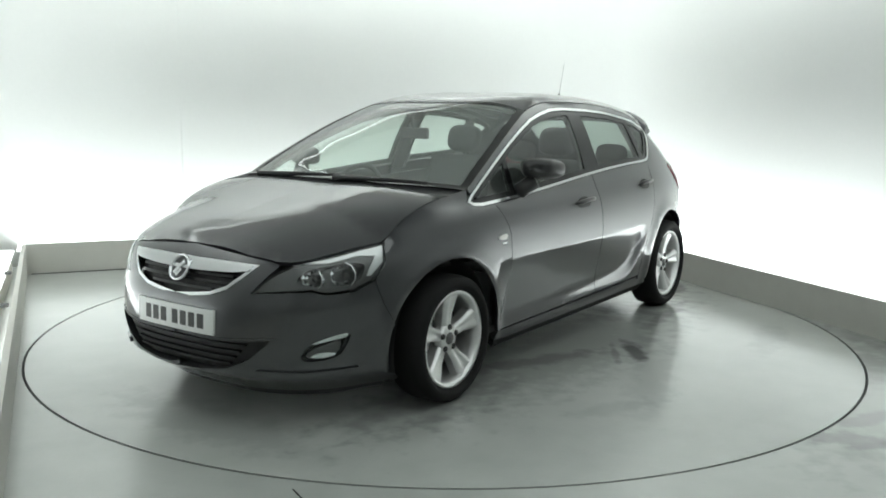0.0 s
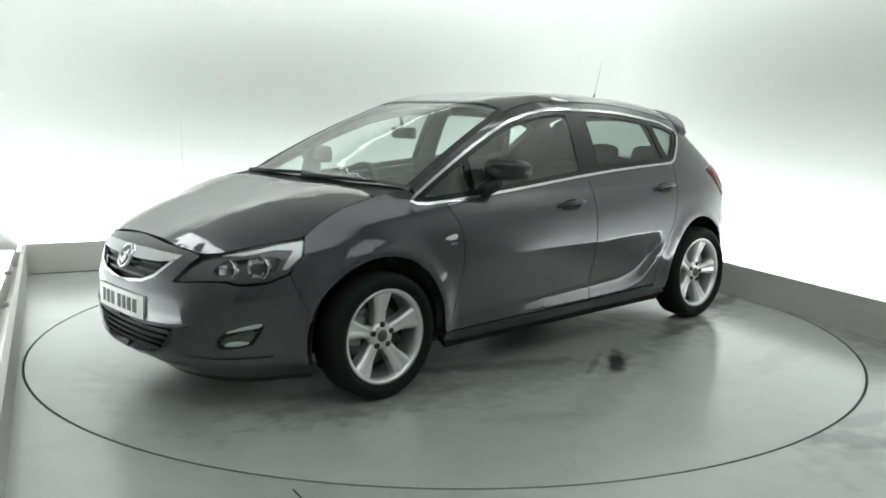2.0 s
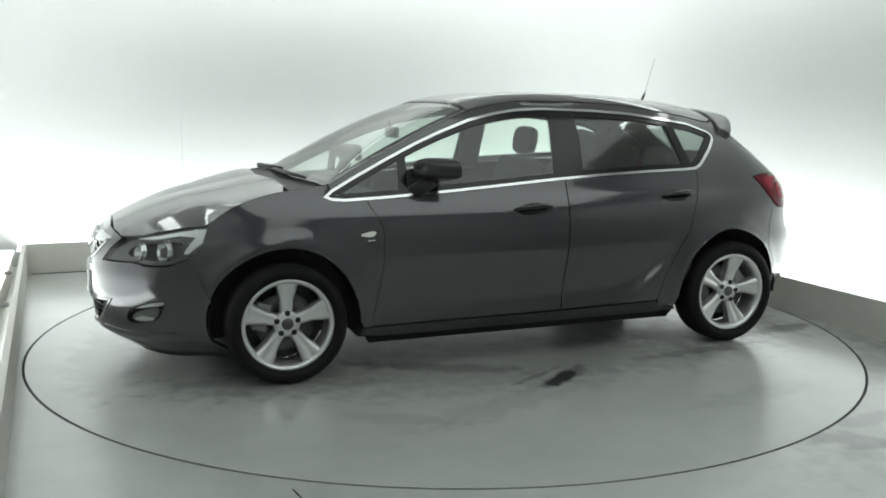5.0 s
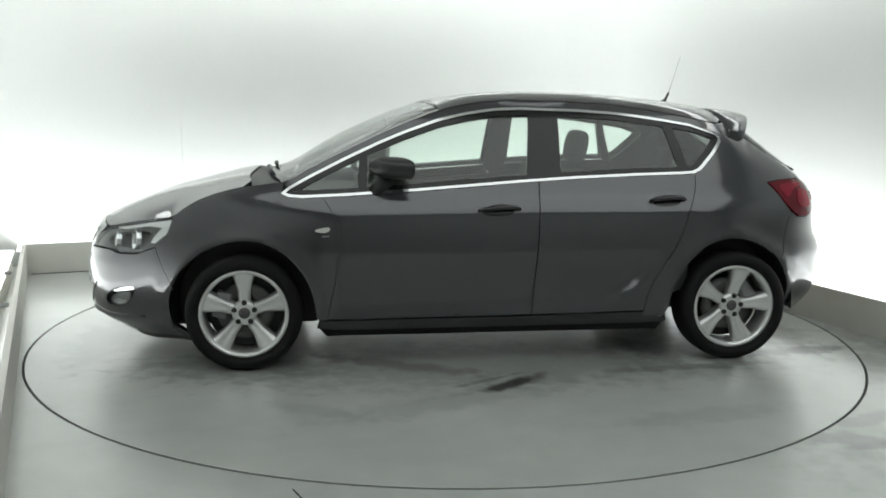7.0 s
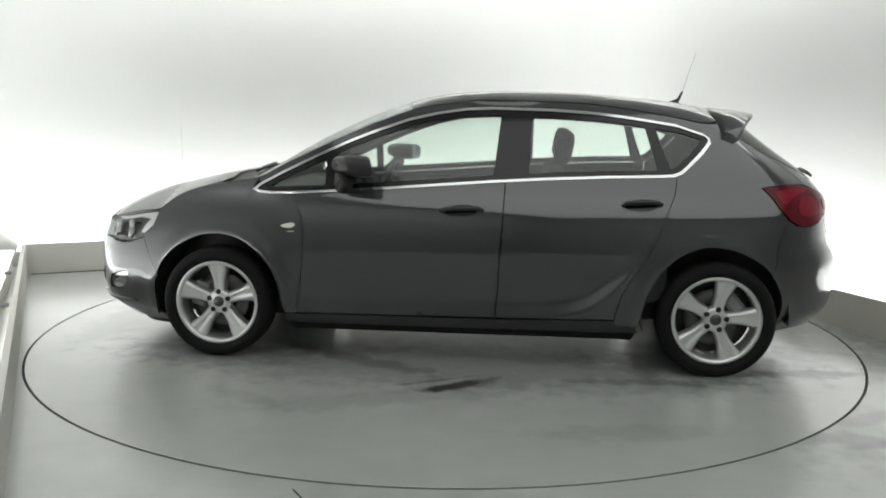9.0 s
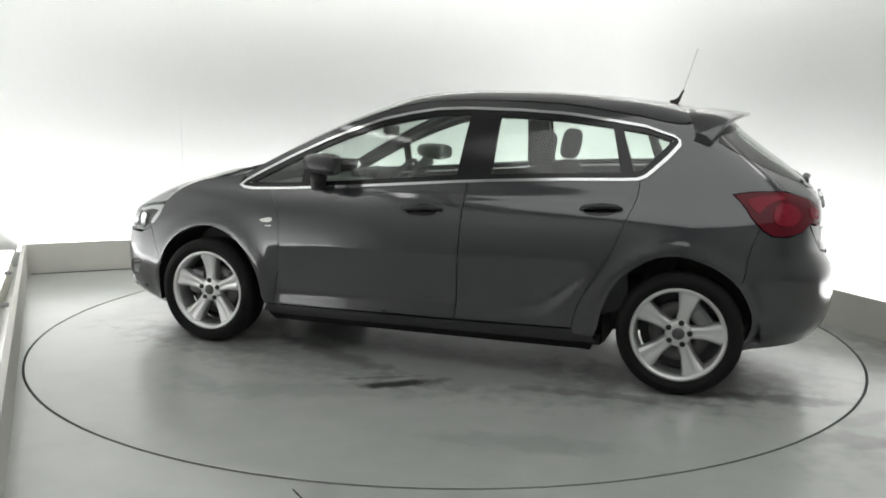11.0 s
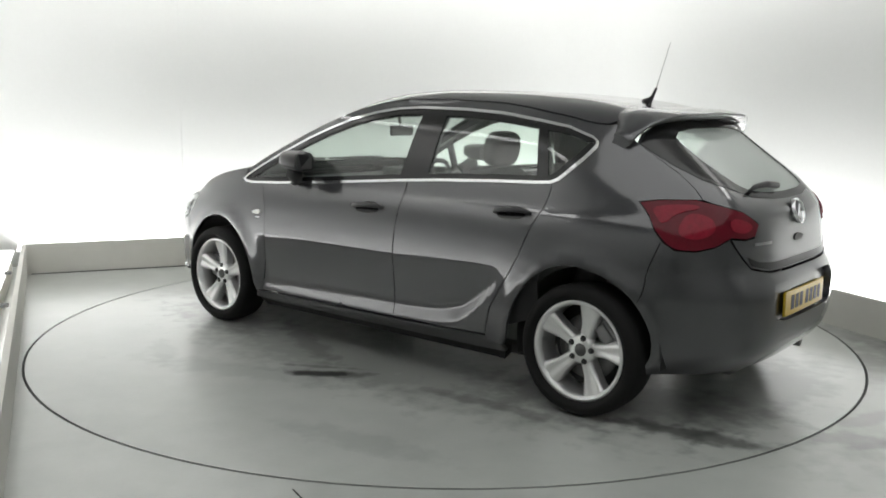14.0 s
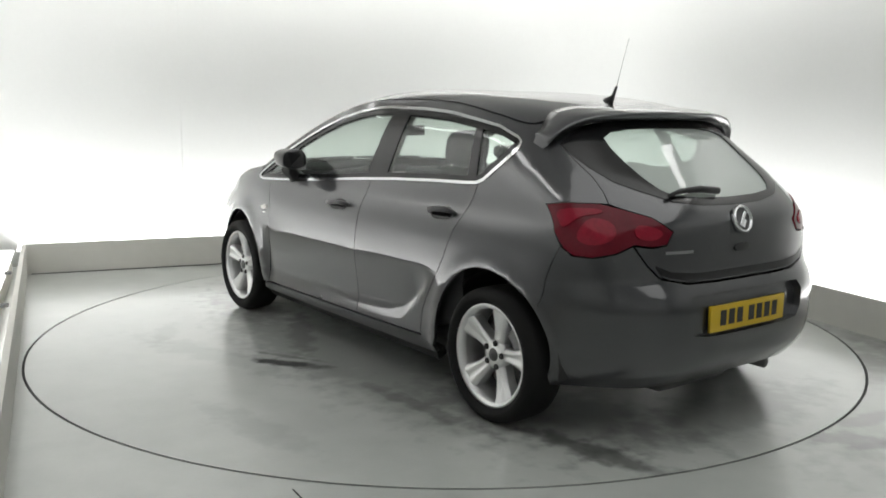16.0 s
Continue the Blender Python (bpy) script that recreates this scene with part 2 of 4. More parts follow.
        part("frame_rail", bm, BOARD, lamp)


R_TABLE = 2.438


def build_floor():
    bm = bmesh.new()
    n = 144
    inner = [bm.verts.new((2.452 * math.cos(2 * math.pi * k / n), 2.452 * math.sin(2 * math.pi * k / n), 0)) for k in range(n)]
    low = [bm.verts.new((v.co.x, v.co.y, -0.05)) for v in inner]
    outer = [bm.verts.new((11 * math.cos(2 * math.pi * k / n), 11 * math.sin(2 * math.pi * k / n), 0)) for k in range(n)]
    for k in range(n):
        j = (k + 1) % n
        bm.faces.new((inner[k], outer[k], outer[j], inner[j]))
        bm.faces.new((low[k], inner[k], inner[j], low[j]))
    bm.faces.new(low)
    bmesh.ops.recalc_face_normals(bm, faces=bm.faces)
    for f in bm.faces:
        if len(f.verts) > 4 or abs(f.normal.z) > 0.5:
            f.normal_update()
            if f.normal.z < 0:
                f.normal_flip()
    tagged(part("floor", bm, FLOOR), "glossy grey-green painted concrete floor, stained", "floor", kind="structure")
    bm = bmesh.new()
    tube(bm, [(-0.545, -2.47, 0.0005), (-0.515, -2.52, 0.0005), (-0.47, -2.60, 0.0005), (-0.42, -2.8, 0.0005)], 0.003, 6)
    tagged(part("floor_crack", bm, ROPE), "thin dark crack in the floor paint", "crack", kind="structure")


def build_turntable():
    table = tagged(new("turntable"), "round grey-green painted turntable flush with the floor, scuffed", "turntable")
    bm = bmesh.new()
    n = 144
    top_ring = [bm.verts.new((R_TABLE * math.cos(2 * math.pi * k / n), R_TABLE * math.sin(2 * math.pi * k / n), 0)) for k in range(n)]
    low = [bm.verts.new((v.co.x, v.co.y, -0.04)) for v in top_ring]
    bm.faces.new(top_ring)
    bm.faces.new(low[::-1])
    for k in range(n):
        bm.faces.new((low[k], low[(k + 1) % n], top_ring[(k + 1) % n], top_ring[k]))
    part("deck", bm, TABLE, table)
    # a black ring added to darken the gap between deck and floor
    bm = bmesh.new()
    rings = [[bm.verts.new((r * math.cos(2 * math.pi * k / n), r * math.sin(2 * math.pi * k / n), z)) for k in range(n)] for r, z in ((2.438, -.012), (2.440, -.004), (2.449, -.004), (2.450, -.012))]
    for a, b in zip(rings, rings[1:]):
        for k in range(n):
            bm.faces.new((a[k], b[k], b[(k + 1) % n], a[(k + 1) % n]))
    part("edge_gap_shade", bm, ROPE, table, "black ring for the shaded gap round the deck")
    return table


# ---- the car's body surface: x forward, y to its left, z up, from the ground between the axles ----
def spline(*pts):
    """A smooth curve through the points (a, b), with no overshoot; flat beyond its ends."""
    a = np.array([p[0] for p in pts], float)
    b = np.array([p[1] for p in pts], float)
    h = np.diff(a)
    d = np.diff(b) / h
    m = np.zeros(len(a))
    m[0], m[-1] = d[0], d[-1]
    for i in range(1, len(a) - 1):
        if d[i - 1] * d[i] > 0:
            w1, w2 = 2 * h[i] + h[i - 1], h[i] + 2 * h[i - 1]
            m[i] = (w1 + w2) / (w1 / d[i - 1] + w2 / d[i])

    def at(v):
        v = min(max(v, a[0]), a[-1])
        i = min(max(int(np.searchsorted(a, v)) - 1, 0), len(h) - 1)
        t = (v - a[i]) / h[i]
        return float(b[i] * (1 + 2 * t) * (1 - t) ** 2 + m[i] * h[i] * t * (1 - t) ** 2
                     + b[i + 1] * t * t * (3 - 2 * t) + m[i + 1] * h[i] * t * t * (t - 1))
    return at


HALF, NOSE, TAIL, MID_F, MID_R = 0.875, 2.265, -2.13, 0.5, -0.7
# the plan outline at the widest level, by arc length from the car's middle
ang = np.radians(np.linspace(0, 90, 400))
px = MID_F + (NOSE - MID_F) * np.sin(ang) ** (2 / 3.1)
py = HALF * np.cos(ang) ** (2 / 3.1)
qx = MID_R + (TAIL - MID_R) * np.sin(ang) ** (2 / 3.8)
qy = HALF * np.cos(ang) ** (2 / 3.8)
PLAN = np.array([*zip(qx[::-1], qy[::-1]), *zip(px, py)])
ARC = np.concatenate([[0], np.cumsum(np.hypot(*np.diff(PLAN, axis=0).T))])
ARC -= np.interp(0, PLAN[:, 0], ARC)
U_NOSE, U_TAIL = float(ARC[-1]), float(ARC[0])

nose = spline((.12, 2.06), (.18, 2.15), (.25, 2.245), (.40, 2.265), (.52, 2.262), (.60, 2.245), (.68, 2.215), (.74, 2.17), (.772, 2.135), (.80, 2.11), (.90, 2.09), (1.0, 2.09))
tail = spline((.13, -1.84), (.18, -1.90), (.25, -1.97), (.34, -2.04), (.45, -2.065), (.58, -2.065), (.64, -2.045), (.70, -2.01), (.80, -1.995), (.92, -1.98), (1.0, -1.925), (1.08, -1.83), (1.18, -1.69), (1.28, -1.56), (1.36, -1.46))
width = spline((.13, .79), (.18, .825), (.25, .85), (.36, .866), (.48, .873), (.58, .875), (.66, .873), (.76, .864), (.84, .846), (.90, .820), (.93, .803), (1.0, .775), (1.15, .715), (1.28, .655), (1.36, .605), (1.42, .55))


crease = spline((-1.0, .62), (-.86, .50), (-.76, .42), (-.646, .345), (-.47, .305), (.14, .285), (.75, .27), (1.0, .26))
edge_z = spline((-2.75, 1.352), (-2.5, 1.350), (-2.3, 1.345), (-2.0, 1.335), (-1.75, 1.315), (-1.42, 1.350), (-.85, 1.398), (-.47, 1.420), (-.16, 1.426), (0, 1.420), (.15, 1.400), (.306, 1.366), (.458, 1.310),
                (.647, 1.236), (.849, 1.150), (1.05, 1.060), (1.20, .992), (1.3, .978), (1.45, .958), (1.6, .924), (1.72, .880), (1.79, .838), (1.84, .801), (1.96, .786), (2.09, .761), (2.229, .733), (2.28, .730), (2.33, .738), (2.46, .752), (2.6, .764), (2.775, .772))
top_z = spline((-1.50, 1.356), (-1.42, 1.372), (-1.18, 1.424), (-.9, 1.455), (-.55, 1.477), (-.2, 1.482), (-.03, 1.475), (.14, 1.459), (.30, 1.430), (.49, 1.374), (.66, 1.304), (.84, 1.218), (1.0, 1.125), (1.19, 1.015), (1.30, .997),
               (1.40, .985), (1.54, .955), (1.71, .917), (1.89, .872), (2.03, .820), (2.10, .787), (2.135, .772))


def soft_step(t):
    t = min(max(t, 0.0), 1.0)
    return t * t * (3 - 2 * t)


def side(u, z):
    """A point on the side, the nose or the tail: u along the outline (past the nose and the tail it runs on along the other side), at the height z."""
    flip = 1
    if u > U_NOSE:
        u, flip = 2 * U_NOSE - u, -1
    elif u < U_TAIL:
        u, flip = 2 * U_TAIL - u, -1
    x, y = float(np.interp(u, ARC, PLAN[:, 0])), float(np.interp(u, ARC, PLAN[:, 1]))
    if x > MID_F:
        x = MID_F + (x - MID_F) * (nose(z) - MID_F) / (NOSE - MID_F)
    if x < MID_R:
        x = MID_R + (x - MID_R) * (tail(z) - MID_R) / (TAIL - MID_R)
    y *= width(z) / HALF
    if -1.0 < u < 1.0:  # the doors: a hollow above a blade that rises to the rear
        fade = soft_step((1.0 - abs(u)) / 0.15)
        low = crease(u) + 0.02
        brow = 0.620 - 0.012 * u
        s = (brow - z) / max(brow - low, 0.05)
        depth = 0.031 * soft_step((0.94 + u) / 0.19)
        if 0 < s < 1.25:
            k = min(s / 0.80, 1)
            y -= fade * depth * (1.3 * k - 0.3 * k * k if s < 0.80 else soft_step((1.25 - s) / 0.45))
    if u > 1.72 and z < 0.27:  # the lower edges of both bumpers tuck under
        y *= 1 - 0.55 * soft_step((u - 1.72) / 0.2) * (0.27 - z) ** 1.25
    if u < -1.70 and z < 0.36:
        y *= 1 - 0.50 * soft_step((-1.70 - u) / 0.2) * (0.36 - z) ** 1.25
    for hub in (1.36, -1.36):  # flared arches
        r = math.hypot(u - hub, z - 0.305)
        y += 0.014 * math.exp(-((r - 0.40) / 0.05) ** 2)
    y *= 1 + 0.045 * math.exp(-((u - 2.1) / 0.30) ** 2) * soft_step((0.85 - z) / 0.15)  # square shoulders of the nose and the tail
    y *= 1 + 0.05 * math.exp(-((u + 2.05) / 0.33) ** 2) * soft_step((z - 0.44) / 0.46)
    return x, flip * y, z


EDGE = np.array([side(u, edge_z(u)) for u in np.linspace(U_TAIL, U_NOSE, 500)])
EDGE[:, 0] = np.maximum.accumulate(EDGE[:, 0] + np.arange(500) * 1e-7)


def top(x, y):
    """A point on the bonnet, the windscreen or the roof."""
    ye, ze = float(np.interp(x, EDGE[:, 0], EDGE[:, 1])), float(np.interp(x, EDGE[:, 0], EDGE[:, 2]))
    t = min(abs(y) / max(ye, 1e-4), 1.0)
    z = ze + (top_z(x) - ze) * (1 - t ** (2.8 + 3.6 * soft_step((0.45 - x) / 0.4) + 0.4 * soft_step((x - 1.2) / 0.2)))
    if x > 1.28:  # a pressed line along each side of the bonnet
        line = 0.27 + 0.22 * (2.1 - x)
        if abs(y) < ye and line < ye:
            z += 0.013 * soft_step((2.02 - x) / 0.3) * soft_step((x - 1.28) / 0.08) * soft_step((ye - line) / 0.28) * min(abs(y) / line, (ye - abs(y)) / (ye - line))
    return x, y, z


def top_edge(x):
    return float(np.interp(x, EDGE[:, 0], EDGE[:, 1]))


def inside(poly, p):
    hit, n = False, len(poly)
    for i in range(n):
        (ax, ay), (bx, by) = poly[i], poly[i - 1]
        if (ay > p[1]) != (by > p[1]) and p[0] < (bx - ax) * (p[1] - ay) / (by - ay) + ax:
            hit = not hit
    return hit


def dense(poly, step):
    """The outline with points at most a step apart."""
    out = []
    for a, b in zip(poly, poly[1:] + poly[:1]):
        n = max(1, math.ceil(math.dist(a, b) / step))
        out += [(a[0] + (b[0] - a[0]) * k / n, a[1] + (b[1] - a[1]) * k / n) for k in range(n)]
    return out


def rounded(poly, times=2):
    """Corners cut to curves."""
    for _ in range(times):
        out = []
        for a, b in zip(poly, poly[1:] + poly[:1]):
            out += [(.75 * a[0] + .25 * b[0], .75 * a[1] + .25 * b[1]), (.25 * a[0] + .75 * b[0], .25 * a[1] + .75 * b[1])]
        poly = out
    return poly


def inset(poly, d):
    """The outline moved inwards by d."""
    area = sum(a[0] * b[1] - a[1] * b[0] for a, b in zip(poly, poly[1:] + poly[:1]))
    s, out = (1 if area > 0 else -1), []
    for i, p in enumerate(poly):
        a, b = Vector(poly[i - 1]), Vector(poly[(i + 1) % len(poly)])
        e, f = (Vector(p) - a).normalized(), (b - Vector(p)).normalized()
        n = Vector((-e.y - f.y, e.x + f.x)) * s
        n = n.normalized() if n.length > 1e-6 else Vector((-e.y, e.x)) * s
        k = d / max(0.45, n.dot(Vector((-e.y, e.x)) * s))
        out.append((p[0] + n.x * k, p[1] + n.y * k))
    return out


def clip(poly, a, b, keep):
    """The part of the outline to the left (keep 1) or right (keep -1) of the line from a to b."""
    def d(p):
        return keep * ((b[0] - a[0]) * (p[1] - a[1]) - (b[1] - a[1]) * (p[0] - a[0]))
    out = []
    for p, q in zip(poly, poly[1:] + poly[:1]):
        if d(p) >= 0:
            out.append(p)
        if (d(p) >= 0) != (d(q) >= 0):
            t = d(p) / (d(p) - d(q))
            out.append((p[0] + t * (q[0] - p[0]), p[1] + t * (q[1] - p[1])))
    return out


def skin(place, u, v, lift=0.0):
    """The point and the outward normal of a surface at (u, v), lifted off it."""
    p = Vector(place(u, v))
    e = 0.003
    n = (Vector(place(u + e, v)) - Vector(place(u - e, v))).cross(Vector(place(u, v + e)) - Vector(place(u, v - e)))
    n = n.normalized() if n.length > 1e-12 else Vector((0, 0, 1))
    away = p - Vector((max(-1.2, min(1.2, p.x)), 0, 0.6))
    if n.dot(away) < 0:
        n = -n
    return p + n * lift, n


def panel(name, place, outline, mat, parent, holes=(), step=0.045, lift=0.0, thick=0.02, gap=0.0, label=""):
    """A pressed panel: the outline, less its holes, laid on a surface, with its edges turned in."""
    if gap:
        outline = inset(outline, gap)
    loops = [dense(list(outline), step)] + [dense(list(h), step) for h in holes]
    pts, edges = [], []
    for loop in loops:
        k = len(pts)
        pts += loop
        edges += [(k + i, k + (i + 1) % len(loop)) for i in range(len(loop))]
    rim = len(pts)
    edge = np.array(pts)
    lo, hi = edge.min(axis=0), edge.max(axis=0)
    row = 0
    v = lo[1] + step / 2
    while v < hi[1]:
        u = lo[0] + step * (0.25 + 0.5 * (row % 2))
        while u < hi[0]:
            if np.min((edge[:, 0] - u) ** 2 + (edge[:, 1] - v) ** 2) > (0.5 * step) ** 2 and inside(loops[0], (u, v)) and not any(inside(h, (u, v)) for h in loops[1:]):
                pts.append((u, v))
            u += step
        v += step * 0.87
        row += 1
    co, _, tris, origin, _, _ = geometry.delaunay_2d_cdt([Vector(p) for p in pts], edges, [], 0, 1e-5)
    spots = [skin(place, c.x, c.y, lift) for c in co]
    verts, normals, faces = [s[0] for s in spots], [s[1] for s in spots], []
    for f in tris:
        c = sum((co[i] for i in f), Vector((0, 0))) / len(f)
        if inside(loops[0], c) and not any(inside(h, c) for h in loops[1:]):
            n = (verts[f[1]] - verts[f[0]]).cross(verts[f[2]] - verts[f[0]])
            faces.append(tuple(f) if n.dot(normals[f[0]]) > 0 else tuple(reversed(f)))
    # the turned-in edge
    count = {}
    for f in faces:
        for a, b in zip(f, f[1:] + f[:1]):
            count[(a, b)] = count.get((a, b), 0) + 1
    out, back = {}, {}
    smooth_faces = len(faces)
    for a, b in [e for e in count if (e[1], e[0]) not in count]:
        for i in (a, b):
            if i not in out:
                out[i] = len(verts)
                verts.append(verts[i].copy())
                back[i] = len(verts)
                verts.append(verts[i] - normals[i] * thick)
                normals += [Vector((0, 0, 0)), Vector((0, 0, 0))]
        faces.append((out[b], out[a], back[a], back[b]))
    me = bpy.data.meshes.new(name)
    me.from_pydata([tuple(p) for p in verts], [], faces)
    me.materials.append(mat)
    me.polygons.foreach_set("use_smooth", [True] * smooth_faces + [True] * (len(faces) - smooth_faces))
    me.update()
    me.normals_split_custom_set_from_vertices([tuple(n) for n in normals])
    ob = new(name, me)
    ob.parent = parent
    return tagged(ob, label)


def other(place):
    """The same surface on the car's other side."""
    def at(u, v):
        x, y, z = place(u, v)
        return x, -y, z
    return at


def mirrored(poly, axis):
    """A half outline, run on across the axis u = axis."""
    return list(poly) + [(2 * axis - u, z) for u, z in reversed(poly) if abs(u - axis) > 1e-4]


def arch(hub, start, stop, r=0.386, n=22):
    return [(hub + r * math.cos(radians(a)), 0.305 + r * math.sin(radians(a))) for a in np.linspace(start, stop, n)]


# ---- outlines on the side: (along, height) ----
TRIM_LOW = [(1.218, .930), (1.175, .912), (1.10, .907), (.838, .918), (.450, .942), (.149, .966), (-.152, .990), (-.454, 1.010), (-.772, 1.025), (-1.10, 1.034), (-1.194, 1.039)]
TRIM_BACK = [(-1.25, 1.055), (-1.353, 1.105), (-1.50, 1.168), (-1.60, 1.212), (-1.625, 1.238), (-1.60, 1.262)]
TRIM_TOP = [(-1.421, 1.308), (-1.15, 1.334), (-.853, 1.357), (-.468, 1.380), (-.158, 1.387), (0.0, 1.380), (.152, 1.357), (.306, 1.322), (.458, 1.269), (.647, 1.199), (.849, 1.115), (1.05, 1.024), (1.17, .965)]
TRIM = TRIM_LOW + TRIM_BACK + TRIM_TOP
HEAD = [(2.371, .606), (2.227, .616), (2.134, .620), (2.06, .604), (1.936, .609), (1.846, .640), (1.79, .70), (1.815, .770), (1.835, .796), (1.96, .782), (2.09, .757), (2.229, .727), (2.275, .700), (2.327, .660)]
LAMP = [(-1.694, .988), (-1.809, 1.001), (-1.979, 1.004), (-2.073, .984), (-2.188, .953), (-2.285, .898), (-2.262, .848), (-2.20, .840), (-2.124, .850), (-2.051, .815), (-1.957, .797), (-1.87, .800), (-1.82, .825), (-1.755, .885)]
GRILLE = mirrored([(2.775, .722), (2.60, .718), (2.46, .715), (2.375, .712), (2.421, .668), (2.483, .618), (2.567, .588), (2.68, .573), (2.775, .570)], U_NOSE)
MOUTH = mirrored([(2.775, .405), (2.62, .405), (2.524, .404), (2.38, .412), (2.25, .424), (2.30, .37), (2.36, .314), (2.475, .262), (2.62, .240), (2.775, .235)], U_NOSE)
FOG = [(2.165, .322), (2.13, .390), (2.03, .428), (1.93, .435), (1.96, .37), (1.99, .335), (2.075, .315)]
DOOR_FRONT = [(.981, .916), (.90, .80), (.871, .740), (.855, .608), (.872, .455), (.899, .330), (.915, .262)]
DOOR_MID = [(-.228, .996), (-.219, .771), (-.203, .468), (-.190, .275)]
DOOR_REAR = [(-1.205, 1.043), (-1.16, .95), (-1.10, .839), (-1.04, .70), (-.945, .568), (-.86, .43), (-.835, .33), (-.83, .290)]
GATE_SEAM = [(-1.90, 1.24), (-1.95, 1.185), (-2.005, 1.109), (-2.02, 1.05), (-2.02, 1.004)]


def edge_run(a, b, n):
    return [(float(u), edge_z(float(u)) - 0.001) for u in np.linspace(a, b, n)]


def between(poly, lo, hi):
    return [p for p in poly if lo < p[0] < hi]


def build_doors(car, place):
    """Two doors on one side, with their glass, frames and handles."""
    for name, front, rear in (("front_door", DOOR_FRONT, DOOR_MID), ("rear_door", DOOR_MID, DOOR_REAR)):
        low = between(TRIM_LOW, rear[0][0] + .02, front[0][0] - .02)
        outline = front + rear[::-1] + low[::-1]
        door = panel(name, place, outline, PAINT, car, gap=0.003, step=.024, label="dark grey metallic door panel")
        u0 = 0.0 if name == "front_door" else -.965
        z0 = .845 if name == "front_door" else .893
        # shade round the handle, put on the flat door as a black patch
        panel("handle_shade", place, rounded([(u0 + .10, z0 - .030), (u0 + .07, z0 + .026), (u0 - .07, z0 + .036), (u0 - .09, z0 - .026)]), GLOSS_BLACK, door, step=.02, lift=.002, thick=.004, label="black patch for the shade round the door handle")
        bm = bmesh.new()
        p = [skin(place, u0 + d, z0 + .004 + h, lift)[0] for d, h, lift in ((.11, -.006, .004), (.085, -.003, .026), (.03, .0, .034), (-.04, .004, .034), (-.09, .004, .026), (-.115, .002, .004))]
        tube(bm, p, [.008, .012, .013, .013, .012, .008], 10)
        part("handle", bm, SHADED_PAINT, door, "dark grey door handle")
    # glass, split by upright frames
    glass = inset(TRIM, .040)
    cuts = [((.775, .90), (.760, 1.30)), ((.725, .90), (.710, 1.30)), ((-.155, .95), (-.200, 1.42)), ((-.350, .95), (-.360, 1.42)), ((-1.085, .99), (-1.155, 1.40)), ((-1.165, .99), (-1.240, 1.40))]
    spans = [("quarter_light", None, cuts[0], GLASS), ("front_window", cuts[1], cuts[2], GLASS), ("rear_window", cuts[3], cuts[4], GLASS), ("rear_quarter_light", cuts[5], None, DARK_GLASS)]
    holes = []
    for name, a, b, mat in spans:
        poly = glass
        if a:
            poly = clip(poly, *a, 1)
        if b:
            poly = clip(poly, *b, -1)
        poly = dense(poly, 0.05)
        holes.append(poly)
        panel(name, place, poly, mat, car, lift=-.008, thick=.003, step=.07, label="greenish tinted side glass")
    panel("window_frame", place, inset(TRIM, .0135), GLOSS_BLACK, car, holes=holes, lift=-.003, thick=.022, label="black window frame and pillars")
    panel("window_trim", place, TRIM, CHROME, car, holes=[inset(TRIM, .0135)], lift=.004, thick=.008, label="bright chrome strip round the side windows")


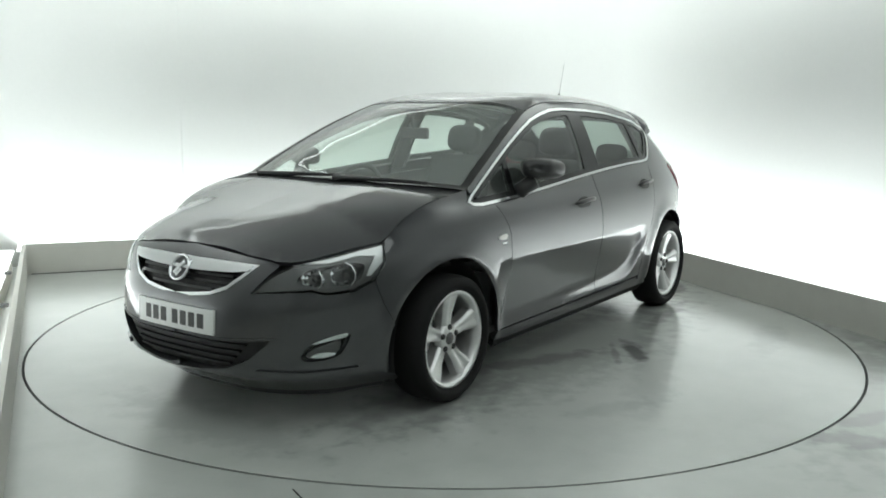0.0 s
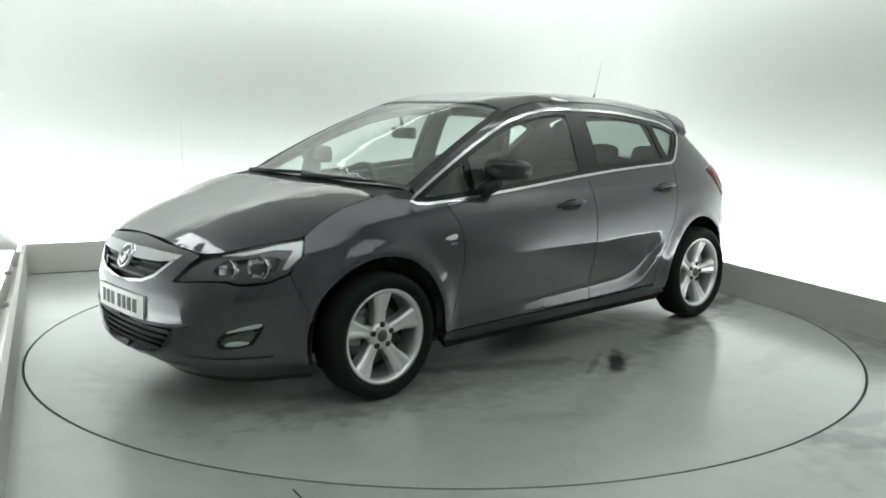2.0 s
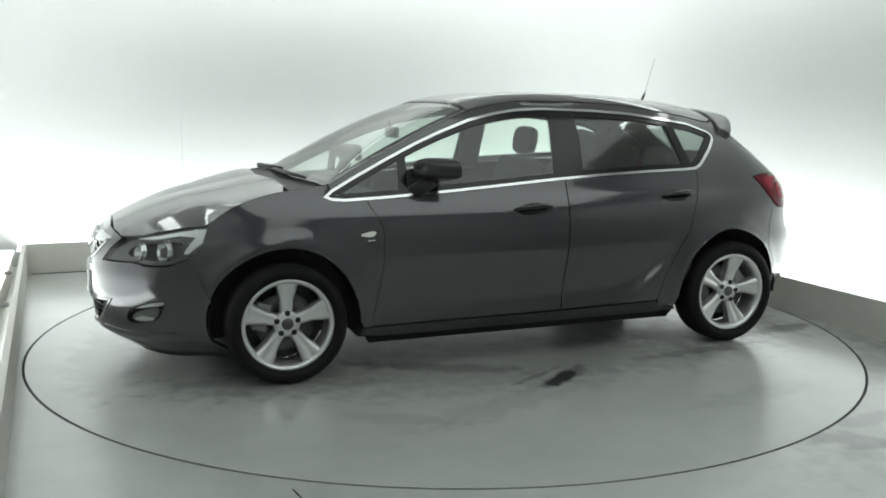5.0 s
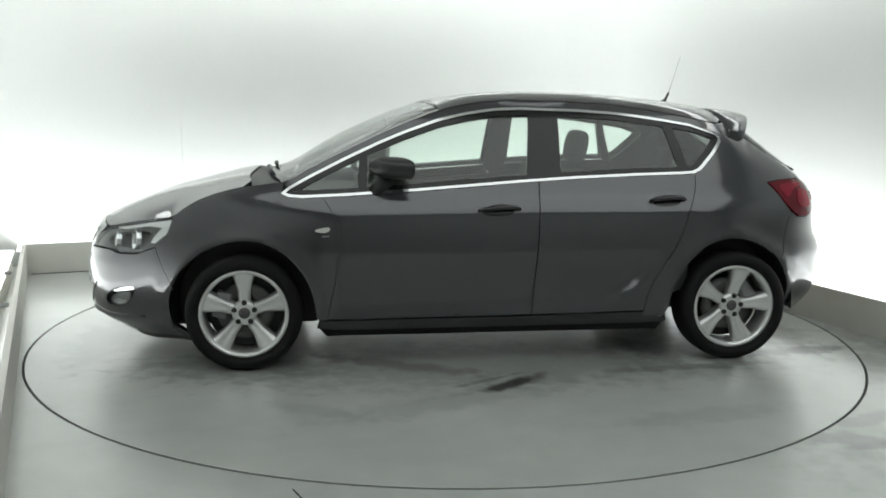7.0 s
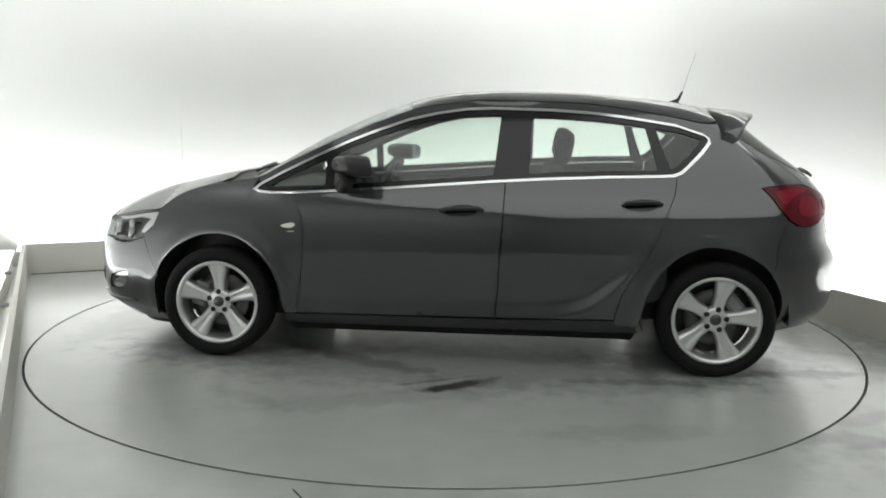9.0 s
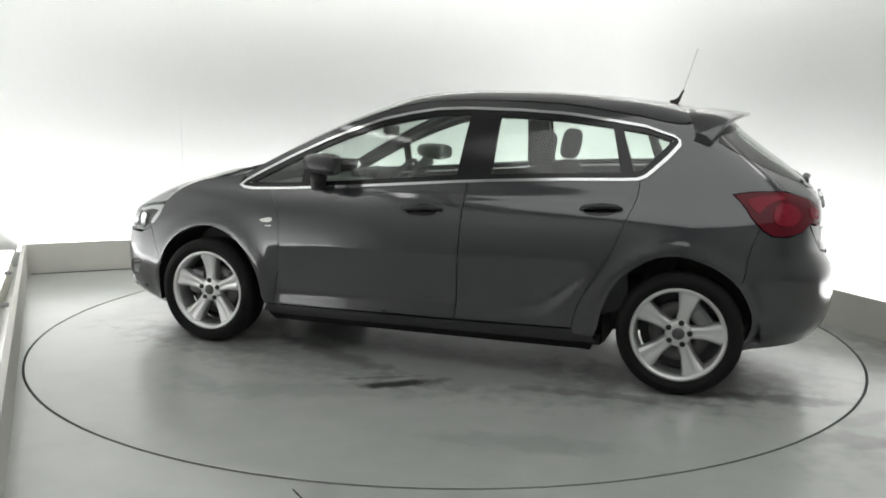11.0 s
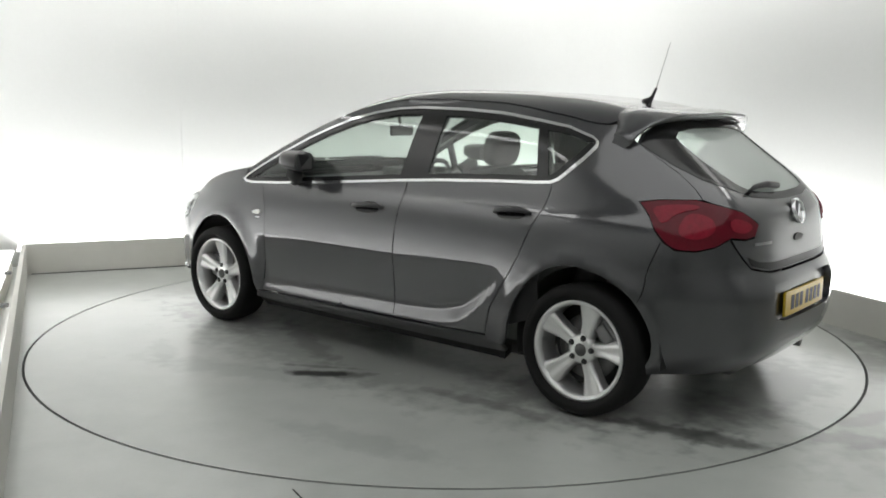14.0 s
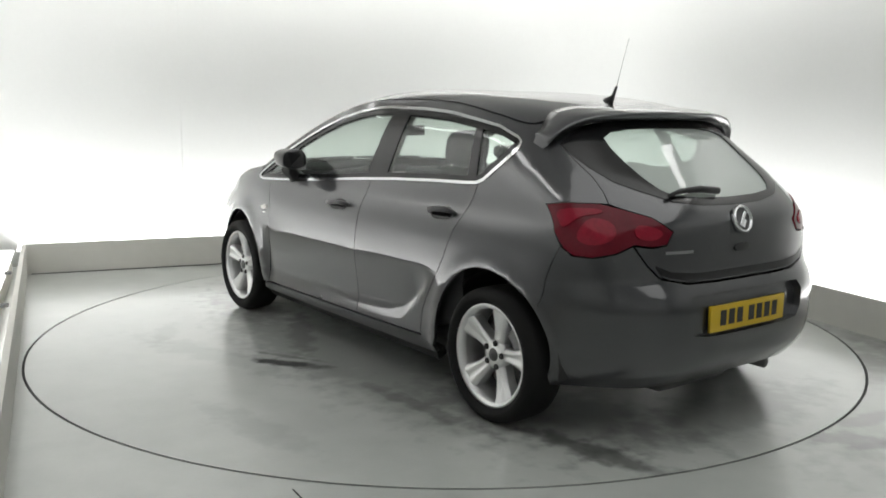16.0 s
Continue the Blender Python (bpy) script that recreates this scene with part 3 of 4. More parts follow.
def build_shell(car):
    """The painted body, panel by panel."""
    for place in (side, other(side)):
        build_doors(car, place)
        # wing
        wing = edge_run(1.19, 1.835, 14) + [(1.80, .72), (1.834, .645), (1.712, .433)] + arch(1.36, 18, 180) + [(.957, .262), (.915, .262)] + DOOR_FRONT[::-1][1:] + [(1.10, .907), (1.175, .912), (1.218, .930)]
        panel("front_wing", place, wing, PAINT, car, gap=.0003, label="dark grey metallic front wing")
        # pillars, roof rail and rear quarter in one pressing
        quarter = edge_run(1.185, -1.88, 60) + GATE_SEAM + [(-1.979, 1.006), (-1.809, 1.003), (-1.690, .990), (-1.753, .885), (-1.80, .835), (-1.68, .60)] + arch(-1.36, 140, 0)[:] + [(-.957, .255), (-.835, .262)] + DOOR_REAR[::-1] + TRIM_BACK + TRIM_TOP
        panel("rear_quarter", place, quarter, PAINT, car, gap=.0015, label="dark grey metallic rear quarter, roof rail and pillars")
        sill = [(.957, .255), (.5, .262), (-.2, .268), (-.83, .282), (-.957, .250), (-.985, .222), (-.85, .212), (0, .205), (.85, .200), (.985, .215)]
        panel("sill", place, sill, SHADED_PAINT, car, gap=.002, lift=-.006, label="dark grey side skirt under the doors")
        panel("sill_step", place, [(.97, .212), (0, .215), (-.97, .225), (-.95, .165), (.95, .155)], RUBBER, car, lift=-.016, thick=.05, label="black lower sill edge")
        # side repeater
        panel("side_repeater", place, rounded([(1.02, .742), (.935, .765), (.912, .748), (.94, .728)]), AMBER, car, step=.02, lift=.006, thick=.008, label="clear side repeater lamp")
        panel("side_script", place, [(.955, .716), (.915, .718), (.915, .712), (.955, .710)], CHROME, car, step=.02, lift=.003, thick=.004, label="small bright script bar")
    # nose
    half = [(U_NOSE, .772), (2.6, .762), (2.46, .750), (2.33, .735), (2.278, .722), (2.327, .660), (2.371, .604), (2.227, .612), (2.134, .616), (2.06, .600), (1.936, .605), (1.8348, .643), (1.7128, .4325)] + arch(1.36, 17, -22)[::4] + [(1.74, .155), (2.0, .150), (2.4, .145), (U_NOSE, .145)]
    bumper = panel("front_bumper", side, mirrored(half, U_NOSE), PAINT, car, holes=[GRILLE, MOUTH, rounded(FOG, 1), [(2 * U_NOSE - u, z) for u, z in rounded(FOG, 1)]], gap=.0006, thick=.03, label="dark grey painted front bumper")
    build_grilles(bumper)
    panel("chin", side, mirrored([(U_NOSE, .16), (2.4, .16), (2.0, .16), (1.78, .165), (1.80, .115), (2.1, .105), (U_NOSE, .105)], U_NOSE), BLACK, car, lift=-.02, thick=.012, label="black lower lip")
    # tail
    gate_low = [(-2.124, .846), (-2.18, .77), (-2.235, .715), (-2.363, .688), (-2.55, .684), (U_TAIL, .684)]
    gate = GATE_SEAM + [(-2.073, .986), (-2.188, .955), (-2.288, .898), (-2.262, .844), (-2.20, .836)] + gate_low
    half_top = [(U_TAIL, 1.345), (-2.5, 1.342), (-2.3, 1.335), (-2.1, 1.315), (-1.97, 1.280)]
    tailgate = panel("tailgate", side, mirrored(half_top + gate, U_TAIL), PAINT, car, holes=[mirrored(REAR_GLASS, U_TAIL)], gap=.003, label="dark grey metallic tailgate")
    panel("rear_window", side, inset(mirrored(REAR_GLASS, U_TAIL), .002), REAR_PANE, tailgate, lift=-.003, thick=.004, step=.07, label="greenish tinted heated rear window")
    band = mirrored([(U_TAIL, 1.342), (-2.5, 1.338), (-2.3, 1.330), (-2.1, 1.308), (-1.99, 1.272), (-1.915, 1.232), (-2.01, 1.145), (-2.10, 1.085), (-2.20, 1.050), (-2.33, 1.010), (-2.5, .990), (U_TAIL, .985)], U_TAIL)
    panel("window_surround", side, band, GLOSS_BLACK, tailgate, holes=[inset(mirrored(REAR_GLASS, U_TAIL), .012)], lift=.002, thick=.004, label="black border of the rear window")
    low = [(-1.80, .832), (-1.86, .797), (-1.957, .793), (-2.051, .811), (-2.118, .843)] + [(u, z - .006) for u, z in gate_low[1:]]
    low = [(-1.682, .600)] + low
    under = [(U_TAIL, .265), (-2.4, .262), (-2.0, .245), (-1.76, .232)] + arch(-1.36, 188, 139.5)[::3]
    bumper = panel("rear_bumper", side, mirrored(low[::-1] + under[::-1], U_TAIL), PAINT, car, holes=[RECESS], thick=.05, gap=.001, label="dark grey painted rear bumper")
    build_rear_details(bumper, tailgate)
    panel("valance", side, mirrored([(U_TAIL, .275), (-2.3, .272), (-1.85, .25), (-1.90, .20), (-2.3, .19), (U_TAIL, .19)], U_TAIL), BLACK, car, lift=-.035, thick=.012, label="black lower rear valance")
    # bonnet, screen, roof: (x, y)
    xs = np.linspace(2.131, 1.34, 26)
    rim = [(float(x), max(top_edge(float(x)) - .002, .004)) for x in xs]
    back = [(1.31, .62), (1.335, .4), (1.35, 0)]
    half = rim + back[:2]
    bonnet = half + [(1.35, 0.0)] + [(x, -y) for x, y in reversed(half)]
    panel("bonnet", top, bonnet, PAINT, car, gap=.001, label="dark grey metallic bonnet")
    half = [(1.30, 0.66), (1.315, .4), (1.33, 0)]
    cowl = [(1.345, 0), (1.33, .4), (1.305, .62), (1.30, top_edge(1.30) - .01), (1.13, top_edge(1.13) - .004), (1.185, .4), (1.20, 0)]
    panel("scuttle", top, cowl + [(x, -y) for x, y in cowl[::-1][1:-1]], BLACK, car, lift=-.012, thick=.03, label="black plastic scuttle panel")
    side_line = [(float(x), top_edge(float(x)) - .03) for x in np.linspace(1.12, .30, 16)]
    screen = [(1.205, 0), (1.19, .4)] + side_line + [(.335, .3), (.345, 0)]
    screen = screen + [(x, -y) for x, y in screen[::-1][1:-1]]
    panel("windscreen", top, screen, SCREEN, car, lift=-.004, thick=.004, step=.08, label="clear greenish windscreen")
    panel("screen_surround", top, inset(screen, -.030), GLOSS_BLACK, car, holes=[inset(screen, .012)], lift=-.001, thick=.006, label="black border of the windscreen")
    roof = [(.335, 0), (.325, .3), (.30, top_edge(.30) - .004)] + [(float(x), top_edge(float(x)) - .003) for x in np.linspace(.24, -1.30, 30)] + [(-1.375, .52), (-1.40, .3), (-1.405, 0)]
    panel("roof", top, roof + [(x, -y) for x, y in roof[::-1][1:-1]], PAINT, car, gap=.001, label="dark grey metallic roof")


REAR_GLASS = [(U_TAIL, 1.312), (-2.55, 1.312), (-2.40, 1.308), (-2.26, 1.296), (-2.185, 1.268), (-2.187, 1.22), (-2.215, 1.15), (-2.25, 1.09), (-2.295, 1.045), (-2.355, 1.020), (-2.5, 1.008), (U_TAIL, 1.003)]


RECESS = rounded(mirrored([(U_TAIL, .640), (-2.45, .638), (-2.325, .632), (-2.335, .475), (-2.45, .462), (U_TAIL, .460)], U_TAIL), 1)


def plate(parent, u, z, w, h, mat, label, lift=.012):
    """A number plate with plain bars for its characters, bent to the bumper."""
    hw, hh = w / 2, h / 2
    ob = panel("number_plate", side, [(u - hw, z - hh), (u + hw, z - hh), (u + hw, z + hh), (u - hw, z + hh)], mat, parent, lift=lift, thick=.012, step=.06, label=label)
    x = -hw * .78
    for k in range(7):
        panel("character_bar", side, [(u + x, z - hh * .58), (u + x + w * .075, z - hh * .58), (u + x + w * .075, z + hh * .58), (u + x, z + hh * .58)], INK, ob, lift=lift + .0015, thick=.0012, step=.06)
        x += w * (.108 if k != 3 else .155)
    return ob


def emblem(parent, u, z, r):
    """A round chrome badge: a ring and a plain bar across."""
    p, n = skin(side, u, z, .008)
    m = Matrix.Translation(p) @ n.to_track_quat("Y", "Z").to_matrix().to_4x4()
    bm = bmesh.new()
    lathe(bm, [(r * .80, .0), (r * .84, .010), (r * .93, .013), (r, .008), (r, -.006)], 40, m)
    ob = part("emblem", bm, CHROME, parent, "round chrome emblem")
    bm = bmesh.new()
    lathe(bm, [(.0005, .001), (r * .80, .001)], 32, m)
    part("emblem_disc", bm, STEEL, ob)
    bm = bmesh.new()
    box(bm, (-r * .62, .0, -r * .14), (r * .62, .010, r * .16), .004, m @ pose(0, 0, 0, 0, 52, 0))
    box(bm, (-r * .10, .0, -r * .40), (r * .55, .009, -r * .16), .004, m @ pose(0, 0, 0, 0, 52, 0))
    part("emblem_bar", smooth(bm), CHROME, ob)


def build_grilles(bumper):
    panel("grille_back", side, inset(GRILLE, -.008), BLACK, bumper, lift=-.035, thick=.01)
    for z in (.60, .632, .662):
        half = .30 if z > .61 else .20
        panel("grille_slat", side, [(U_NOSE - half, z), (U_NOSE + half, z), (U_NOSE + half, z + .012), (U_NOSE - half, z + .012)], GLOSS_BLACK, bumper, lift=-.014, thick=.02, step=.08)
    panel("grille_frame", side, inset(GRILLE, -.006), CHROME, bumper, holes=[inset(GRILLE, .008)], lift=.004, thick=.02, label="slim chrome frame of the grille")
    bar = mirrored([(U_NOSE, .722), (2.60, .719), (2.46, .716), (2.385, .712), (2.40, .690), (2.47, .681), (2.60, .676), (U_NOSE, .672)], U_NOSE)
    panel("grille_bar", side, bar, CHROME, bumper, lift=.010, thick=.03, label="broad chrome bar across the grille")
    emblem(bumper.parent, U_NOSE, .672, .062)
    panel("intake_back", side, inset(MOUTH, -.008), BLACK, bumper, lift=-.030, thick=.01)
    for k in range(4):
        z = .282 + .030 * k
        half = .31 + .026 * k
        panel("intake_slat", side, [(U_NOSE - half, z), (U_NOSE + half, z), (U_NOSE + half, z + .009), (U_NOSE - half, z + .009)], BLACK, bumper, lift=-.012, thick=.03, step=.08)
    panel("intake_frame", side, inset(MOUTH, -.002), PAINT, bumper, holes=[inset(MOUTH, .010)], lift=.005, thick=.02)
    plate(bumper.parent, U_NOSE, .467, .50, .108, WHITE_PLATE, "white front number plate with dark bars")
    for s in (side, other(side)):
        fog = rounded(FOG, 1)
        panel("fog_back", s, inset(fog, -.004), GLOSS_BLACK, bumper, lift=-.03, thick=.01, step=.03)
        lens = panel("fog_lamp", s, inset(fog, .008), CLEAR, bumper.parent, lift=-.004, thick=.004, step=.03, label="clear fog lamp in a dark recess")
        panel("fog_reflector", s, rounded([(2.14, .328), (2.12, .362), (2.04, .388), (1.975, .400), (1.985, .345), (2.07, .322)], 1), STEEL, lens, lift=-.016, thick=.008, step=.02)
        panel("fog_glint", s, rounded([(2.125, .330), (2.09, .350), (2.04, .352), (2.0, .345), (2.01, .334), (2.07, .326)]), CHROME, lens, lift=-.010, thick=.006, step=.02, label="chrome lower reflector")
        panel("fog_brow", s, rounded([(2.13, .385), (2.03, .420), (1.94, .430), (1.95, .410), (2.03, .400)]), CHROME, lens, lift=-.012, thick=.008, step=.02)
        panel("bumper_blade", s, [(2.34, .262), (2.15, .255), (1.90, .262), (1.90, .275), (2.15, .272), (2.34, .280)], PAINT, bumper, lift=.010, thick=.02)


def build_headlights(car):
    for s in (side, other(side)):
        lamp = panel("headlight", s, HEAD, CLEAR, car, gap=.004, lift=.001, thick=.012, step=.035, label="clear headlight with chrome reflectors in a black housing")
        panel("housing", s, inset(HEAD, .002), STEEL, lamp, lift=-.06, thick=.01, step=.04)
        panel("reflector", s, inset([(2.20, .735), (2.09, .757), (1.96, .782), (1.835, .796), (1.80, .72), (1.85, .66), (1.885, .66), (1.87, .745), (1.96, .752), (2.09, .728)], .006), ALLOY, lamp, lift=-.014, thick=.03, step=.03, label="bright upper reflector strip")
        panel("bezel", s, inset(HEAD, .006), STEEL, lamp, holes=[rounded([(2.20, .640), (1.92, .630), (1.885, .70), (1.93, .735), (2.10, .725), (2.19, .70)])], lift=-.020, thick=.03, step=.04)
        for u, z, r in ((2.12, .674, .043), (1.975, .682, .050)):
            p, n = skin(s, u, z, -.05)
            n = (n + Vector((1.6, 0, 0))).normalized()
            m = Matrix.Translation(p) @ n.to_track_quat("Y", "Z").to_matrix().to_4x4()
            bm = bmesh.new()
            lathe(bm, [(r * .30, -.012), (r * .62, -.004), (r * .9, .014), (r * 1.12, .036), (r * 1.16, .034), (r * 1.16, .01)], 11, m)
            for f in bm.faces:
                f.smooth = False
            part("lamp_cup", bm, CHROME, lamp, "faceted chrome reflector")
            bm = bmesh.new()
            lathe(bm, [(.0005, .014), (r * .2, .012), (r * .32, .004), (r * .34, -.012)], 20, m)
            part("projector", bm, STEEL, lamp)


def build_rear_details(bumper, tailgate):
    panel("plate_recess", side, inset(RECESS, -.006), PAINT, bumper, lift=-.034, thick=.004, label="sunken plate recess")
    plate(bumper.parent, U_TAIL, .530, .52, .113, YELLOW_PLATE, "yellow rear number plate with dark bars", -.012)
    emblem(tailgate.parent, U_TAIL, .925, .060)
    panel("boot_release", side, rounded([(U_TAIL - .06, .792), (U_TAIL + .06, .792), (U_TAIL + .05, .825), (U_TAIL - .05, .825)]), BLACK, tailgate, lift=.006, thick=.01, step=.03)
    panel("gate_script", side, [(U_TAIL + .46, .808), (U_TAIL + .32, .806), (U_TAIL + .32, .818), (U_TAIL + .46, .820)], BEZEL, tailgate, lift=.003, thick=.004, label="small bright script bar")
    # the shadow under the tailgate edge, laid on as a black strip
    panel("gate_shadow", side, mirrored([(U_TAIL, .724), (-2.42, .724), (-2.29, .736), (-2.215, .764), (-2.24, .722), (-2.365, .694), (-2.55, .690), (U_TAIL, .690)], U_TAIL), GLOSS_BLACK, tailgate, lift=.002, thick=.006, label="black strip for the shadow along the tailgate edge")
    # rear wiper
    bm = bmesh.new()
    p = [skin(side, u, z, .02)[0] for u, z in ((U_TAIL + .08, 1.030), (U_TAIL + .2, 1.040), (U_TAIL + .34, 1.036), (U_TAIL + .42, 1.022))]
    tube(bm, p, [.016, .015, .011, .007], 8)
    part("rear_wiper", bm, BLACK, tailgate, "black rear wiper arm")
    # spoiler over the rear window, its ends running down to the pillars
    back_x = spline((0, -1.60), (.30, -1.582), (.45, -1.546), (.54, -1.508), (.60, -1.475), (.635, -1.445))
    back_z = spline((0, 1.374), (.30, 1.368), (.45, 1.353), (.54, 1.326), (.60, 1.286), (.635, 1.238))
    rows = []
    bm = bmesh.new()
    for y in np.concatenate([-np.linspace(.635, 0, 25), np.linspace(0, .635, 25)[1:]]):
        a, k = abs(float(y)), soft_step((abs(float(y)) - .50) / .135)
        s_ = 1 if y >= 0 else -1
        bx, bz = back_x(a), back_z(a)
        fx, fz = -1.31 - .05 * k, top(-1.31, min(a, .52))[2] + .003 - .085 * k
        line = [(fx, fz - .02), (fx, fz), (.7 * fx + .3 * bx, .7 * fz + .3 * bz + .006), (.4 * fx + .6 * bx, .4 * fz + .6 * bz + .008), (bx + .014, bz + .003), (bx + .003, bz - .003), (bx + .006, bz - .012), (bx + .05, bz - .034), (bx + .12, bz - .044)]
        rows.append([bm.verts.new((px_, s_ * a, pz_)) for px_, pz_ in line])
    n = len(rows[0])
    for a, b in zip(rows, rows[1:]):
        for i in range(n):
            bm.faces.new((a[i], a[(i + 1) % n], b[(i + 1) % n], b[i])).smooth = True
    bm.faces.new(rows[0])
    bm.faces.new(rows[-1][::-1])
    bmesh.ops.recalc_face_normals(bm, faces=bm.faces)
    part("spoiler", bm, PAINT, tailgate, "dark grey roof spoiler over the rear window")


def build_tail_lights(car):
    for s in (side, other(side)):
        lamp = panel("tail_light", s, LAMP, RED_LENS, car, gap=.0015, lift=.005, thick=.02, step=.03, label="red wraparound tail light")
        panel("inner_lens", s, rounded([(-1.90, .95), (-2.0, .945), (-2.05, .90), (-2.02, .855), (-1.93, .84), (-1.86, .87)]), RED_DEEP, lamp, lift=.0085, thick=.003, step=.03, label="brighter red round lens")
        panel("inner_lens", s, rounded([(-2.11, .93), (-2.19, .92), (-2.25, .89), (-2.20, .862), (-2.12, .875)]), RED_DEEP, lamp, lift=.0085, thick=.003, step=.03, label="brighter red lens")
        panel("inner_lens", s, rounded([(-1.74, .965), (-1.83, .982), (-1.97, .985), (-1.99, .968), (-1.86, .950), (-1.80, .90), (-1.77, .915)]), RED_DEEP, lamp, lift=.0085, thick=.003, step=.03, label="brighter red upper lens")


# ---- wheels ----
def build_wheel(car, x, y, spoke=90.0, brake=0.0):
    """A wheel with its outer face towards +y: tyre, rim, brake disc, hub, bolts."""
    hold = new("wheel")
    hold.parent = car
    tagged(hold, "silver five-spoke alloy wheel with a black tyre")
    hold.matrix_basis = pose(x, y, .305, 0, 0, 0 if y > 0 else 180)
    bm = bmesh.new()
    R, r = .305, .226
    lathe(bm, [(r, -.075), (r + .012, -.098), (r + .04, -.108), (R - .022, -.103), (R - .006, -.09), (R - .001, -.06), (R, -.03), (R, .02), (R - .001, .045), (R - .006, .072), (R - .022, .088), (R - .045, .095), (r + .030, .092), (r + .012, .082), (r + .004, .070), (r, .055)], 80)
    part("tyre", bm, RUBBER, hold, "black rubber tyre")
    bm = bmesh.new()
    lathe(bm, [(r - .016, -.07), (r - .02, .03), (r - .016, .064), (r - .006, .074), (r + .006, .076), (r + .007, .066), (r, .05)], 80)
    for k in range(5):
        a0 = math.radians(spoke + 72 * k)
        grid = []
        for i in range(13):
            t = i / 12
            rad = .040 + (r - .052) * t
            half = .031 + .005 * t + .024 * max(0, t - .45) / .55
            row = []
            for j in range(9):
                c = -1 + j / 4
                w = half * c
                dish = .040 + .030 * t ** 1.5 - .012 * math.exp(-(c / .42) ** 2) * soft_step(t / .4) - .022 * abs(c) ** 4
                px_, pz_ = rad * math.cos(a0) - w * math.sin(a0), rad * math.sin(a0) + w * math.cos(a0)
                row.append(bm.verts.new((px_, dish, pz_)))
            grid.append(row)
        for a, b in zip(grid, grid[1:]):
            for j in range(8):
                bm.faces.new((a[j], a[j + 1], b[j + 1], b[j])).smooth = True
        for j in (0, 8):  # flanks
            low = [bm.verts.new((g_[j].co.x, g_[j].co.y - .045, g_[j].co.z)) for g_ in grid]
            for i in range(12):
                bm.faces.new((grid[i][j], grid[i + 1][j], low[i + 1], low[i])).smooth = False
    lathe(bm, [(.0005, .046), (.05, .046), (.066, .038), (.068, .0)], 40)
    bmesh.ops.recalc_face_normals(bm, faces=bm.faces)
    part("rim", bm, ALLOY, hold, "silver five-spoke alloy rim")
    bm = bmesh.new()
    lathe(bm, [(.0005, .054), (.024, .053), (.030, .046)], 32)
    part("hub_cap", bm, STEEL, hold, "round grey hub cap")
    for k in range(5):
        a = math.radians(spoke + 72 * k)
        bm = bmesh.new()
        lathe(bm, [(.0005, .049), (.0125, .051), (.0145, .044)], 16, Matrix.Translation((.055 * math.cos(a), 0, .055 * math.sin(a))))
        part("wheel_bolt", bm, BLACK, hold)
    bm = bmesh.new()
    lathe(bm, [(.06, -.035), (.06, -.02), (.15, -.02), (.152, -.035)], 48)
    part("brake_disc", bm, STEEL, hold, "grey steel brake disc")
    bm = bmesh.new()
    box(bm, (.085, -.06, -.07), (.165, .0, .07), .012, pose(0, 0, 0, 0, -brake, 0))
    box(bm, (.098, -.01, -.045), (.152, .012, .045), .008, pose(0, 0, 0, 0, -brake, 0))
    part("brake_caliper", smooth(bm), BEZEL, hold, "grey brake caliper")
    bm = bmesh.new()
    lathe(bm, [(.0005, -.07), (.20, -.07)], 48)
    part("backing_plate", bm, BLACK, hold)


def build_arches(car):
    for x in (1.3425, -1.3425):
        for s in (1, -1):
            bm = bmesh.new()
            rows = []
            for k in range(25):
                a = math.radians(-14 + (199 if x < 0 else 206) * k / 24)
                rows.append([bm.verts.new((x + .378 * math.cos(a), s * yy, .305 + .378 * math.sin(a))) for yy in (.50, .795)])
            for a, b in zip(rows, rows[1:]):
                bm.faces.new((a[0], a[1], b[1], b[0])).smooth = True
            bm.faces.new([r_[0] for r_ in rows])
            part("wheel_arch_liner", bm, BLACK, car)


# ---- cabin ----
def cushion(bm, lo, hi, m, bevel):
    box(bm, lo, hi, bevel, m)


def headrest(bm, lo, hi, m):
    """A padded headrest: a squared ball."""
    made = bmesh.ops.create_uvsphere(bm, u_segments=20, v_segments=12, radius=1)["verts"]
    for v in made:
        v.co = Vector([(l + h) / 2 + abs(c) ** .62 * math.copysign(1, c) * (h - l) / 2 for c, l, h in zip(v.co, lo, hi)])
    bmesh.ops.transform(bm, matrix=m, verts=made)


